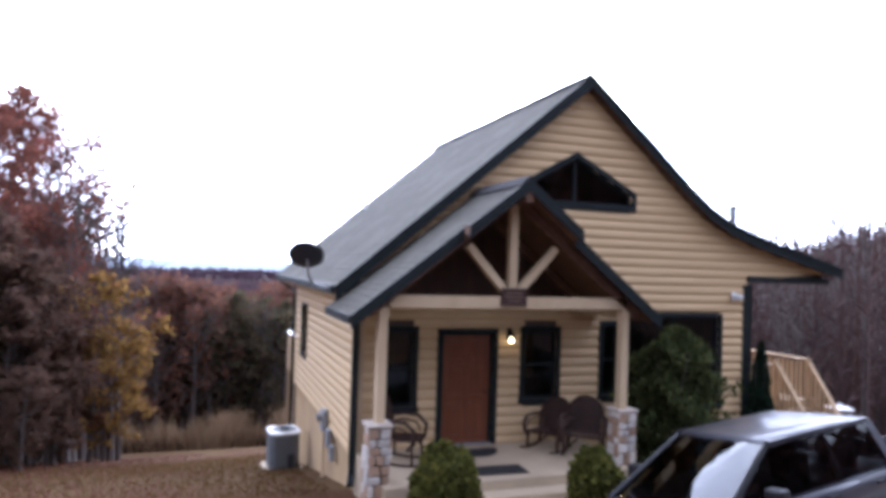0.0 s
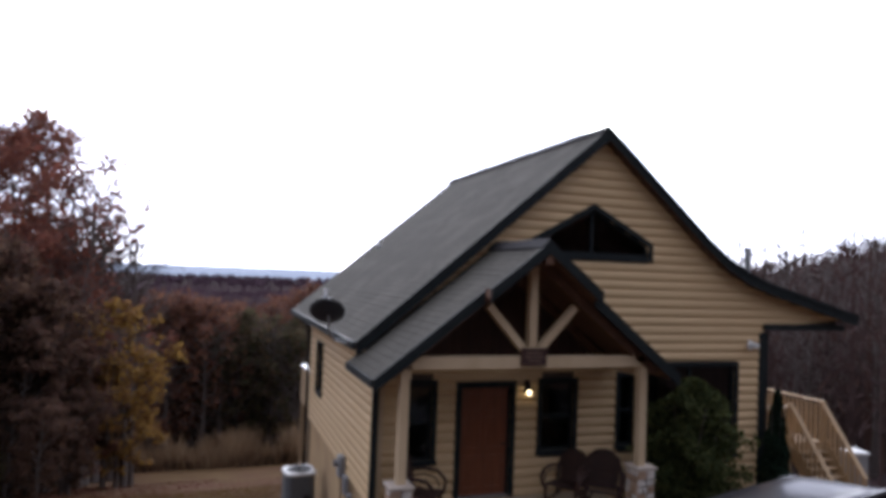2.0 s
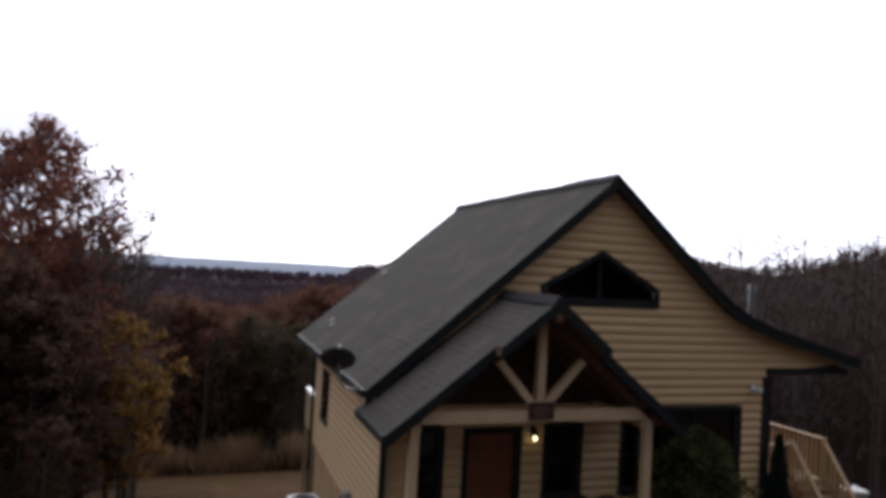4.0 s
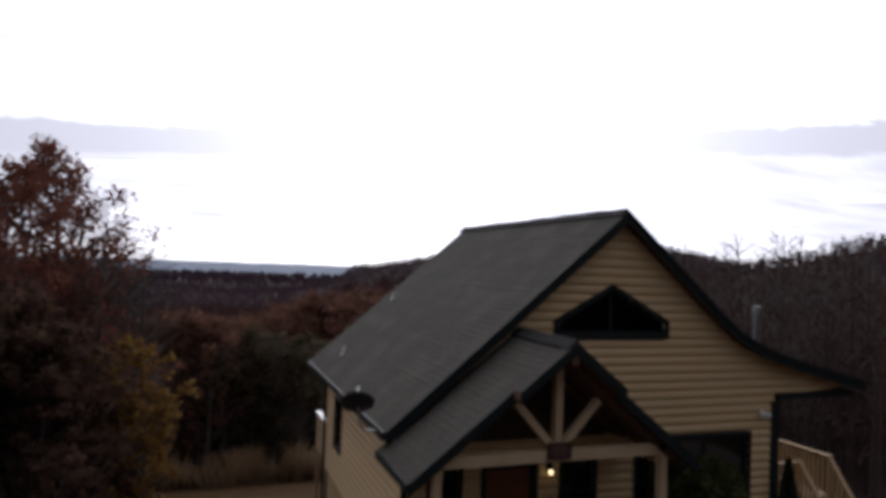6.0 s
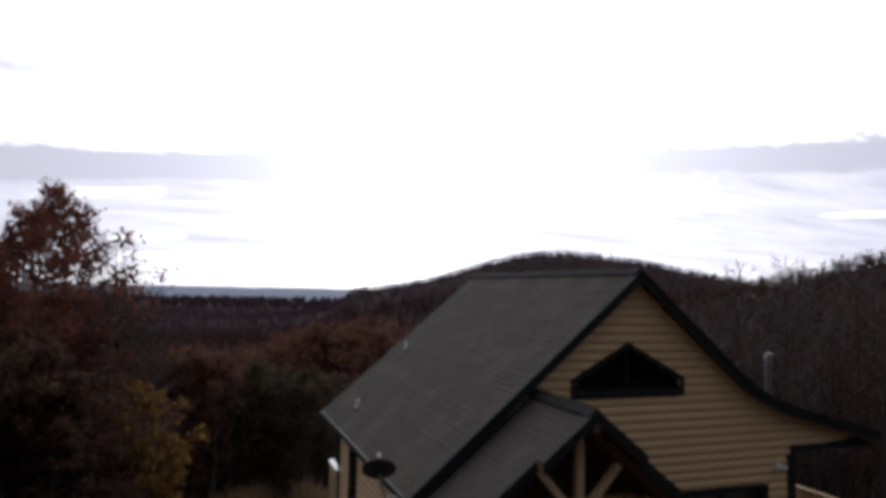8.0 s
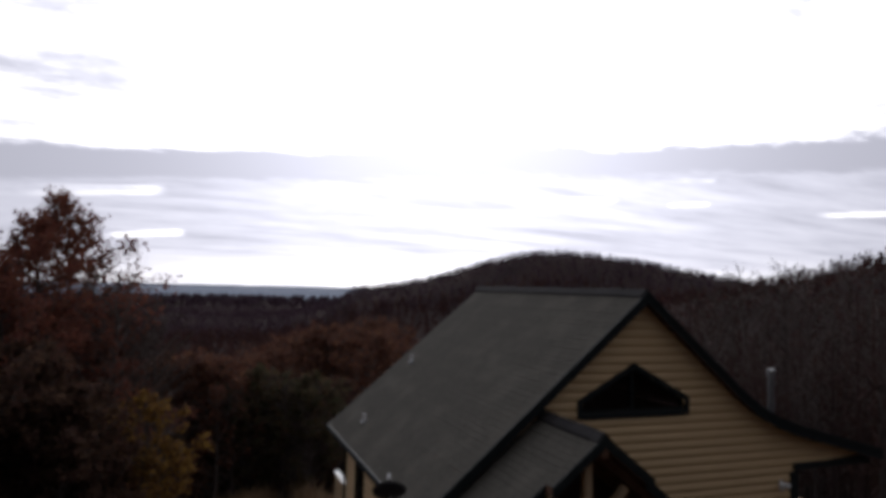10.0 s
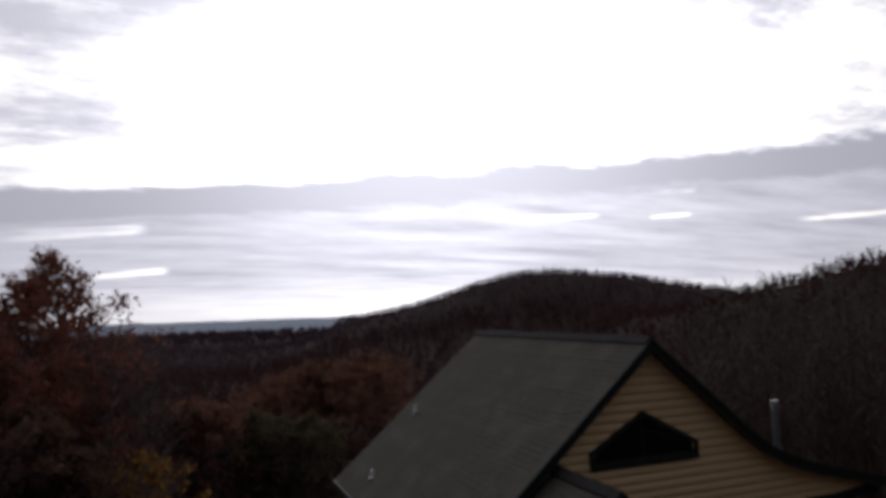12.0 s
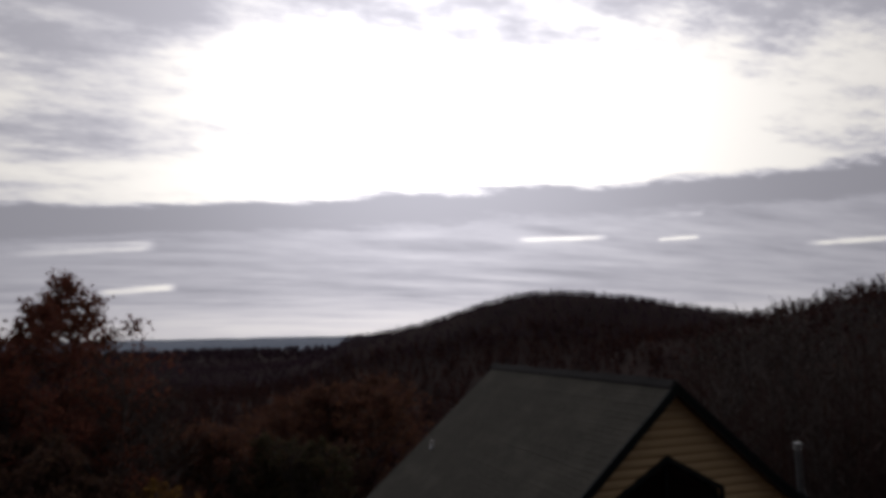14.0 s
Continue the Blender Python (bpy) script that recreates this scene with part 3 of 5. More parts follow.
def wall(name, label, lo, hi, zs, openings, to3, thick):
    """Core of a wall, in bands between the edges of its openings."""
    bm = bmesh.new()
    zs = sorted(set(zs))
    for z0, z1 in zip(zs, zs[1:]):
        for a0, a1, b0, b1 in spans(z0, z1, lo, hi, openings):
            q = [(a0, z0), (b0, z0), (b1, z1), (a1, z1)]
            f = [bm.verts.new(to3(s, z, 0)) for s, z in q]
            g = [bm.verts.new(to3(s, z, -thick)) for s, z in q]
            bm.faces.new(f), bm.faces.new(g[::-1])
            for i in range(4):
                j = (i + 1) % 4
                bm.faces.new((f[i], g[i], g[j], f[j]))
    return part(name, bm, M["core"], house, label)


PROFILE = [(k / 9, 0.003 + 0.037 * (1 - abs(2 * k / 9 - 1) ** 2.6)) for k in range(10)]


def siding(parent, lo, hi, z0, z1, openings, to3):
    z = z0
    while z < z1 - 0.03:
        zt = min(z + PITCH, z1)
        for a0, a1, b0, b1 in spans(z, zt, lo, hi, openings):
            verts, faces = [], []
            for f, d in PROFILE:
                zz = z + (zt - z) * f
                verts += [to3(a0 + (a1 - a0) * f, zz, d), to3(b0 + (b1 - b0) * f, zz, d)]
            for i in range(len(PROFILE) - 1):
                faces.append((2 * i, 2 * i + 1, 2 * i + 3, 2 * i + 2))
            k = len(PROFILE)
            faces += [tuple(2 * i for i in range(k))[::-1], tuple(2 * i + 1 for i in range(k))]
            raw("siding_board", verts, faces, M["siding"], parent)
        z = zt


def front3(s, z, d):
    return (s, -d, z)


def left3(s, z, d):
    return (-d, s, z)


def right3(s, z, d):
    return (WALL_R + d, s, z)


LEFT_OPEN = [opening(6.15, 6.95, 1.30, 2.60)]
wf = wall("front_wall", "tan horizontal log siding on the gabled front", left_limit, right_limit, [-0.5, FLOOR, 1.00, 1.22, 1.28, 1.30, 2.55, 2.60, 2.70, 2.88, 3.70, 3.78, 4.3, 4.42, 4.6, TRI["zb"], 5.2, TRI["zs"], 5.6, 5.8, TRI["zt"], 7.0, 7.44],
          FRONT_OPEN, front3, 0.16)
wl = wall("side_wall", "tan log siding over a parged foundation", lambda z: 0.0, lambda z: WALL_B, [0.2, 1.30, 2.60, 3.70], LEFT_OPEN, lambda s, z, d: (0.004 - d, s, z), 0.16)
wr = wall("side_wall", "tan log siding beside the covered deck", lambda z: 0.0, lambda z: WALL_B, [-0.5, 4.35], [], right3, 0.16)
wall("back_wall", "tan log siding on the rear gable", left_limit, right_limit, [-2.3, FLOOR, 3.70, 3.78, 4.42, 5.2, 6.3, 7.44], [], lambda s, z, d: (s, WALL_B + d, z), 0.16)
bm = bmesh.new()
box(bm, 0.03, 0.2, 0.0, WALL_B, -3.2, 0.24)
part("foundation", bm, M["foundation"], house, "tan parged foundation wall")
# unseen room floor and partition, their dimness put into the colour
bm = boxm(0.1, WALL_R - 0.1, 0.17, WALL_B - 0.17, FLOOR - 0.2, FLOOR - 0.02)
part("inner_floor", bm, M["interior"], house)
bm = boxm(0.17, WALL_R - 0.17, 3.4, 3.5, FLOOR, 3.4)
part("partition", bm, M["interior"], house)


def slab(poly_top, y0, y1, t, name, mat, label=""):
    pts = poly_top + [(x, z - t) for x, z in reversed(poly_top)]
    return part(name, prism(bmesh.new(), pts, y0, y1), mat, house, label)


roof = slab(LEFT_ROOF, ROOF_Y0, ROOF_Y1, 0.13, "roof", M["soffit"], "grey-green shingle roof with brown soffit")
roof_r = slab(RIGHT_ROOF, ROOF_Y0, ROOF_Y1, 0.13, "roof", M["soffit"], "roof slope flaring out over the side deck")


def shingles(parent, poly, y0, y1, step=0.145):
    """Courses up a slope, each a long thin wedge lying on the one below."""
    seg = []
    for (xa, za), (xb, zb) in zip(poly, poly[1:]):
        seg.append((Vector((xa, 0, za)), Vector((xb, 0, zb))))
    if poly[0][1] > poly[-1][1]:
        seg = [(b, a) for a, b in reversed(seg)]
    rng = random.Random(5)
    for a, b in seg:
        d = b - a
        n = max(1, round(d.length / step))
        up = Vector((-d.z, 0, d.x)).normalized()
        if up.z < 0:
            up = -up
        for i in range(n):
            p, q = a + d * (i / n), a + d * ((i + 1) / n)
            th = 0.010 + rng.uniform(-0.002, 0.003)
            cuts = 30
            verts, faces = [], []
            for k in range(cuts + 1):
                y = y0 + (y1 - y0) * k / cuts
                w = rng.uniform(-0.006, 0.006)
                s = d.normalized() * w
                for v in (p + s + up * th, q + up * 0.005, p + s + up * 0.0005):
                    verts.append((v.x, y, v.z))
            for k in range(cuts):
                m = 3 * k
                faces += [(m, m + 3, m + 4, m + 1), (m, m + 2, m + 5, m + 3)]
            # the shallow flare's courses go near-black: its shade is put into the colour
            raw("shingle_course", verts, faces, M["rolled"] if abs(d.z) < 0.42 * abs(d.x) else M["shingle"], parent)


def rake(name, pts, y0, y1, depth=0.21, lift=0.012, label=""):
    """Fascia along the sloping edge of a roof."""
    poly = [(x, z + lift) for x, z in pts] + [(x, z + lift - depth) for x, z in reversed(pts)]
    return part(name, prism(bmesh.new(), poly, y0, y1), M["green"], house, label)


for pts in (LEFT_ROOF, RIGHT_ROOF):
    rake("rake_fascia", pts, ROOF_Y0 - 0.035, ROOF_Y0 - 0.002, 0.26, 0.012 if pts is LEFT_ROOF else 0.05, label="dark green rake board")
    rake("rake_fascia", pts, ROOF_Y1 + 0.002, ROOF_Y1 + 0.035, 0.23)
    rake("drip_edge", pts, ROOF_Y0 - 0.06, ROOF_Y0 - 0.038, 0.05, 0.02)
# eaves
bm = boxm(EAVE_X - 0.075, EAVE_X - 0.008, ROOF_Y0, ROOF_Y1, EAVE_Z - 0.135, EAVE_Z + 0.01, 0.01)
part("gutter", bm, M["green"], house, "dark green eaves gutter")
bm = boxm(11.205, 11.25, ROOF_Y0, ROOF_Y1, 3.84, 4.0, 0.01)
part("gutter", bm, M["green"], house)
bm = boxm(EAVE_X, 0.0, ROOF_Y0 + 0.02, ROOF_Y1 - 0.02, EAVE_Z - 0.165, EAVE_Z - 0.14)
part("soffit", bm, M["trim"], house, "tan boxed soffit")
# beam and flat soffit of the side-deck roof
bm = boxm(WALL_R + 0.002, 11.05, -0.10, 0.10, 3.66, 3.80, 0.01)
part("eave_beam", bm, M["green"], house, "dark green beam under the flared gable")
bm = boxm(WALL_R + 0.05, 11.1, 0.12, WALL_B, 3.76, 3.80)
part("soffit", bm, M["soffit"], house)
bm = boxm(10.86, 11.0, 8.0, 8.14, -3.6, 3.6, 0.01)
part("post", bm, M["trim"], house)


def ridge_caps(y0, y1, x, z, slope):
    y = y0
    first = None
    while y < y1 - 0.05:
        if first is None:
            b = bmesh.new()
            w = 0.15
            pts = [(-w, -w * slope + 0.055), (0, 0.075), (w, -w * slope + 0.055), (w, -w * slope + 0.005), (0, 0.025), (-w, -w * slope + 0.005)]
            prism(b, pts, 0.0, 0.3)
            ob = part("ridge_cap", b, M["ridge"], roof)
            first = ob.data
            ob.matrix_basis = pose(x, y, z)
        else:
            share("ridge_cap", first, roof, pose(x, y, z + 0.006 * ((round(y * 10)) % 3), 0, 0, 0))
        y += 0.27


# corner posts, downspouts
def downspout(pts, w=0.07):
    b = bmesh.new()
    for p, q in zip(pts, pts[1:]):
        beam(b, p, q, w, w * 0.8, up=(0.3, 0.9, 0.1))
    part("downspout", b, M["green"], house, "dark green downspout")


downspout([(EAVE_X - 0.02, 8.2, EAVE_Z - 0.12), (-0.10, 8.24, 2.92), (-0.10, 8.24, -1.6), (-0.25, 8.3, -1.75)])
downspout([(-0.10, -0.07, 3.0), (-0.10, -0.07, 0.08), (-0.16, -0.24, -0.06)], 0.12)
downspout([(8.86, 0.06, 3.62), (8.86, 0.06, -0.05)], 0.08)
for x0, x1 in ((-0.05, 0.06), (8.58, 8.74)):
    part("corner_board", boxm(x0, x1, -0.055, 0.05, -0.1 if x0 > 1 else 0.1, 3.60), M["green"] if x0 > 1 else M["trim"], house)


# ------------------------------------------------------------------ windows and door
def window(x0, x1, z0, z1, mode="sash", y=0.0):
    """Sash or fixed window in the front wall: dark casing outside, frame, panes, dim room behind."""
    w = new("window")
    w.parent = house
    tagged(w, "dark green framed window with dark reflecting panes")
    c = 0.085
    b = bmesh.new()
    box(b, x0 - c, x0, -0.065, 0.0, z0 - c, z1 + c, 0.006)
    box(b, x1, x1 + c, -0.065, 0.0, z0 - c, z1 + c, 0.006)
    box(b, x0, x1, -0.065, 0.0, z1, z1 + c, 0.006)
    part("casing", b, M["green"], w)
    part("sill", boxm(x0 - c - 0.02, x1 + c + 0.02, -0.09, 0.0, z0 - c - 0.005, z0 - 0.002, 0.008), M["green"], w)
    f = 0.045
    b = bmesh.new()
    box(b, x0, x0 + f, 0.02, 0.09, z0, z1)
    box(b, x1 - f, x1, 0.02, 0.09, z0, z1)
    box(b, x0 + f, x1 - f, 0.02, 0.09, z0, z0 + f)
    box(b, x0 + f, x1 - f, 0.02, 0.09, z1 - f, z1)
    bars = []
    if mode == "sash":
        zm = (z0 + z1) / 2
        box(b, x0 + f, x1 - f, 0.015, 0.085, zm - 0.025, zm + 0.025)
        bars = [(x0 + f, x1 - f, z0 + f, zm - 0.025), (x0 + f, x1 - f, zm + 0.025, z1 - f)]
    else:
        n = mode
        xs = [x0 + f + (x1 - x0 - 2 * f) * i / n for i in range(n + 1)]
        for q in xs[1:-1]:
            box(b, q - 0.03, q + 0.03, 0.015, 0.085, z0 + f, z1 - f)
        bars = [(p + (0.03 if i else 0), q - (0.03 if i < n - 1 else 0), z0 + f, z1 - f) for i, (p, q) in enumerate(zip(xs, xs[1:]))]
    part("frame", b, M["green"], w)
    for p, q, r, s in bars:
        g = part("pane", boxm(p, q, 0.048, 0.054, r, s), M["glass"], w)
        g.visible_shadow = False
    return w


for x0, x1, z0, z1, md in ((0.44, 0.99, 1.22, 2.60, "sash"), (3.23, 3.94, 1.28, 2.60, "sash"), (5.00, 5.36, 1.30, 2.70, "sash"), (5.62, 7.93, 1.00, 2.88, 2)):
    window(x0, x1, z0, z1, md)

# the five-sided window high in the gable
tw = new("window")
tw.parent = house
tagged(tw, "five-sided gable window with dark frame and pointed head")
poly = [(TRI["x0"], TRI["zb"]), (TRI["x1"], TRI["zb"]), (TRI["x1"], TRI["zs"]), (TRI["xa"], TRI["zt"]), (TRI["x0"], TRI["zs"])]
cxp, czp = 4.31, 5.42


def inset(pts, d):
    """The polygon moved outwards by d, edge by edge."""
    out = []
    n = len(pts)
    for i in range(n):
        p0, p1, p2 = Vector(pts[i - 1]), Vector(pts[i]), Vector(pts[(i + 1) % n])
        e1, e2 = (p1 - p0).normalized(), (p2 - p1).normalized()
        n1, n2 = Vector((e1.y, -e1.x)), Vector((e2.y, -e2.x))
        k = 1 + n1.dot(n2)
        out.append(tuple(p1 + (n1 + n2) * (d / k)))
    return out


def frame_ring(outer, inner, y0, y1):
    b = bmesh.new()
    n = len(outer)
    for i in range(n):
        j = (i + 1) % n
        prism(b, [outer[i], outer[j], inner[j], inner[i]], y0, y1)
    return b


part("casing", frame_ring(inset(poly, 0.10), poly, -0.07, 0.0), M["green"], tw)
part("frame", frame_ring(poly, inset(poly, -0.05), 0.02, 0.09), M["green"], tw)
g = part("pane", prism(bmesh.new(), inset(poly, -0.05), 0.045, 0.052), M["glass"], tw)
g.visible_shadow = False
part("mullion", boxm(TRI["xa"] - 0.03, TRI["xa"] + 0.03, 0.015, 0.085, TRI["zb"] + 0.05, TRI["zt"] - 0.08), M["green"], tw)

# side window
sw = new("window")
sw.parent = house
tagged(sw, "narrow dark green window on the side wall")
b = bmesh.new()
for y0, y1, z0, z1 in ((6.07, 6.15, 1.22, 2.68), (6.95, 7.03, 1.22, 2.68), (6.15, 6.95, 2.60, 2.68), (6.15, 6.95, 1.22, 1.30)):
    box(b, -0.065, 0.0, y0, y1, z0, z1, 0.005)
part("casing", b, M["green"], sw)
b = bmesh.new()
for y0, y1, z0, z1 in ((6.15, 6.2, 1.3, 2.6), (6.9, 6.95, 1.3, 2.6), (6.2, 6.9, 1.93, 1.98), (6.2, 6.9, 1.3, 1.35), (6.2, 6.9, 2.55, 2.6)):
    box(b, 0.02, 0.08, y0, y1, z0, z1)
part("frame", b, M["green"], sw)
for z0, z1 in ((1.35, 1.93), (1.98, 2.55)):
    g = part("pane", boxm(0.045, 0.051, 6.2, 6.9, z0, z1), M["glass"], sw)
    g.visible_shadow = False

# front door
dr = new("door")
dr.parent = house
tagged(dr, "closed reddish-brown panelled wooden front door in a dark green casing")
b = bmesh.new()
box(b, 1.45, 1.54, -0.07, 0.0, FLOOR, 2.64, 0.006)
box(b, 2.58, 2.67, -0.07, 0.0, FLOOR, 2.64, 0.006)
box(b, 1.54, 2.58, -0.07, 0.0, 2.55, 2.64, 0.006)
part("casing", b, M["green"], dr)
b = bmesh.new()
box(b, 1.54, 1.58, 0.0, 0.1, FLOOR, 2.55)
box(b, 2.54, 2.58, 0.0, 0.1, FLOOR, 2.55)
box(b, 1.58, 2.54, 0.0, 0.1, 2.51, 2.55)
part("jamb", b, M["green"], dr)
part("door_leaf", boxm(1.585, 2.535, 0.035, 0.08, FLOOR + 0.03, 2.505, 0.004), M["door"], dr, "stained wooden door leaf")
for px0, px1 in ((1.66, 2.02), (2.10, 2.46)):
    for pz0, pz1 in ((0.62, 1.24), (1.36, 1.96), (2.05, 2.41)):
        b = bmesh.new()
        for q in ((px0, px1, pz0, pz0 + 0.03), (px0, px1, pz1 - 0.03, pz1), (px0, px0 + 0.03, pz0 + 0.03, pz1 - 0.03), (px1 - 0.03, px1, pz0 + 0.03, pz1 - 0.03)):
            box(b, q[0], q[1], 0.022, 0.036, q[2], q[3])
        box(b, px0 + 0.07, px1 - 0.07, 0.026, 0.036, pz0 + 0.07, pz1 - 0.07, 0.004)
        part("panel", b, M["door"], dr)
part("threshold", boxm(1.54, 2.58, -0.06, 0.1, FLOOR + 0.002, FLOOR + 0.028, 0.006), M["galv"], dr)
b = tube(bmesh.new(), [(2.48, 0.03, 1.45), (2.48, -0.03, 1.45), (2.40, -0.04, 1.45)], 0.014, 8)
part("door_handle", b, M["bracket"], dr, "dark lever handle")

# ------------------------------------------------------------------ porch
PX, PZ = 2.11, 5.19
PL_X, PL_Z, PR_X, PR_Z = -0.63, 3.03, 4.86, 3.03
P_LEFT = [(PL_X, PL_Z), (PX, PZ)]
P_RIGHT = [(PX, PZ), (PR_X, PR_Z)]
PY = -2.02
porch_roof = thing("porch", "gabled entrance porch with timber truss, posts and shingled roof", "porch")


def pslab(poly, y0, y1, t, name, mat, label=""):
    pts = poly + [(x, z - t) for x, z in reversed(poly)]
    return part(name, prism(bmesh.new(), pts, y0, y1), mat, porch_roof, label)


STEP = 1.0
pl = pslab(P_LEFT, PY, -0.045, 0.11, "roof", M["soffit"], "grey-green shingled porch slope")
pr = pslab(P_RIGHT, PY, -0.045, 0.11, "roof", M["soffit"], "grey-green shingled porch slope")
# the peak reaches further out than the lower slopes
slope = (PZ - PL_Z) / (PX - PL_X)
PEAK_L = [(PX - STEP, PZ - STEP * slope), (PX, PZ)]
PEAK_R = [(PX, PZ), (PX + STEP, PZ - STEP * slope)]
PEAKS = []
for q in (PEAK_L, PEAK_R):
    up = [(x, z + 0.03) for x, z in q]
    PEAKS += [(up, pslab(up, PY - 0.26, PY - 0.002, 0.13, "peak_overhang", M["soffit"]))]
    poly = [(x, z + 0.045) for x, z in q] + [(x, z - 0.16) for x, z in reversed(q)]
    part("rake_fascia", prism(bmesh.new(), poly, PY - 0.295, PY - 0.262), M["green"], porch_roof, "dark green rake board")
for q in ([(PL_X, PL_Z), PEAK_L[0]], [PEAK_R[1], (PR_X, PR_Z)]):
    poly = [(x, z + 0.012) for x, z in q] + [(x, z - 0.2) for x, z in reversed(q)]
    part("rake_fascia", prism(bmesh.new(), poly, PY - 0.036, PY - 0.002), M["green"], porch_roof)
part("eave_fascia", boxm(PL_X - 0.04, PL_X - 0.003, PY, -0.05, PL_Z - 0.125, PL_Z + 0.005, 0.005), M["green"], porch_roof)
part("eave_fascia", boxm(PR_X + 0.003, PR_X + 0.04, PY, -0.05, PR_Z - 0.125, PR_Z + 0.005, 0.005), M["green"], porch_roof)

# dark boards over the door, under the porch roof
for i in range(22):
    x0 = PX - 2.31 + 0.21 * i
    x1 = x0 + 0.204
    za, zb = (PZ - abs(PX - x) * slope - 0.14 for x in (x0, x1))
    if min(za, zb) > 3.12:
        mid = [(PX, PZ - 0.14)] if x0 < PX < x1 else []
        b = prism(bmesh.new(), [(x0, 3.08), (x1, 3.08), (x1, zb)] + mid + [(x0, za)], -0.075 - 0.004 * (i % 3), -0.046)
        part("gable_board", b, M["gableboard"], porch_roof)

# timber truss at the porch front
TY = -1.72
LX, RX = -0.07, 4.30
b = beam(bmesh.new(), (LX + 0.09, TY, 3.24), (RX - 0.01, TY, 3.24), 0.17, 0.19)
part("tie_beam", b, M["trim"], porch_roof, "tan horizontal tie beam")
b = beam(bmesh.new(), (PX, TY, 3.30), (PX, TY, 4.98), 0.14, 0.14, up=(0, 1, 0))
part("king_post", b, M["trim"], porch_roof)
for sx in (-1, 1):
    b = beam(bmesh.new(), (PX + sx * 0.12, TY, 3.42), (PX + sx * 0.80, TY, 4.16), 0.12, 0.13, up=(0, 1, 0))
    part("strut", b, M["trim"], porch_roof)
    b = beam(bmesh.new(), (PX + sx * 2.42, TY, PZ - 2.42 * slope - 0.23), (PX, TY, PZ - 0.23), 0.14, 0.17, up=(0, 1, 0))
    part("rafter", b, M["soffit"], porch_roof, "brown rafter")
    b = beam(bmesh.new(), (PX + sx * 2.42, -0.16, PZ - 2.42 * slope - 0.23), (PX, -0.16, PZ - 0.23), 0.12, 0.14, up=(0, 1, 0))
    part("rafter", b, M["soffit"], porch_roof)
    b = beam(bmesh.new(), (PX + sx * 2.13, TY, 3.06), (PX + sx * 2.13, -0.08, 3.06), 0.14, 0.16)
    part("plate_beam", b, M["trim"], porch_roof)
b = beam(bmesh.new(), (PX, PY + 0.1, PZ - 0.22), (PX, -0.08, PZ - 0.22), 0.09, 0.2)
part("ridge_beam", b, M["soffit"], porch_roof, "reddish-brown ridge beam")
part("bracket_plate", boxm(PX - 0.07, PX + 0.07, PY - 0.27, PY - 0.2, PZ - 0.34, PZ - 0.1, 0.01), M["soffit"], porch_roof)
for x in (LX, RX):
    b = boxm(x - 0.075, x + 0.075, TY - 0.075, TY + 0.075, 1.375 if x < 0 else 1.415, 3.15, 0.008)
    part("post", b, M["trim"], porch_roof, "square tan timber post")
sgn = thing("sign", "small dark wooden name board with faded lettering on the truss", "sign", at=(PX, TY - 0.10, 3.34))
part("board", boxm(-0.23, 0.23, -0.03, 0.012, -0.15, 0.14, 0.008), M["sign"], sgn)
for z, w in ((0.06, 0.15), (-0.005, 0.17), (-0.07, 0.12)):
    part("lettering_bar", boxm(-w, w, -0.034, -0.0295, z - 0.012, z + 0.014), M["signbar"], sgn)

# porch floor and steps
fl = thing("porch_floor", "tan concrete porch slab with broad front steps", "porch floor", kind="structure")
part("slab", boxm(-0.04, 4.50, -2.06, -0.045, -0.5, FLOOR, 0.012), M["concrete"], fl)
part("step", boxm(0.75, 3.75, -2.40, -2.063, -0.3, 0.30, 0.012), M["concrete"], fl)
part("step", boxm(0.75, 3.75, -2.74, -2.403, -0.4, 0.14, 0.012), M["concrete"], fl)
part("step", boxm(0.75, 3.75, -3.08, -2.743, -0.5, -0.02, 0.012), M["concrete"], fl)


def stone_pillar(cx, cy, z0, z1):
    """Pier of single field stones set in mortar, under a cast cap."""
    pier = thing("stone_pier", "squat pier of pale irregular field stones under a flat cap", "stone pier", "porch piers", at=(cx, cy, 0))
    h = 0.175
    part("mortar_core", boxm(-h + 0.025, h - 0.025, -h + 0.025, h - 0.025, z0, z1), M["mortar"], pier)
    part("cap", boxm(-0.205, 0.205, -0.205, 0.205, z1, z1 + 0.055, 0.015), M["cap"], pier)
    rng = random.Random(int(cx * 10) + 7)
    shapes = {}
    for side in range(4):
        z = z0
        while z < z1 - 0.03:
            ht = min(rng.choice((0.12, 0.16, 0.21)), z1 - z)
            if z1 - z - ht < 0.07:
                ht = z1 - z
            xs = [-h] + sorted(rng.uniform(-h + 0.10, h - 0.10) for _ in range(rng.choice((1, 1, 2)))) + [h]
            for a, c in zip(xs, xs[1:]):
                w = c - a
                if w < 0.07:
                    continue
                b = bmesh.new()
                box(b, a + 0.010, c - 0.010, -h - rng.uniform(0.0, 0.025), -h + 0.05, z + 0.010, z + ht - 0.010, 0.018)
                for v in b.verts:
                    if v.co.y < -h + 0.02:
                        v.co.x += rng.uniform(-0.008, 0.008)
                        v.co.z += rng.uniform(-0.008, 0.008)
                        v.co.y += rng.uniform(-0.006, 0.006)
                ob = part("stone", b, M["stone_a"] if rng.random() < 0.55 else M["stone_b"], pier)
                ob.matrix_basis = pose(0, 0, 0, 0, 0, 90 * side)
            z += ht


stone_pillar(LX - 0.02, TY, -0.3, 1.32)
stone_pillar(RX + 0.03, TY, -0.3, 1.36)

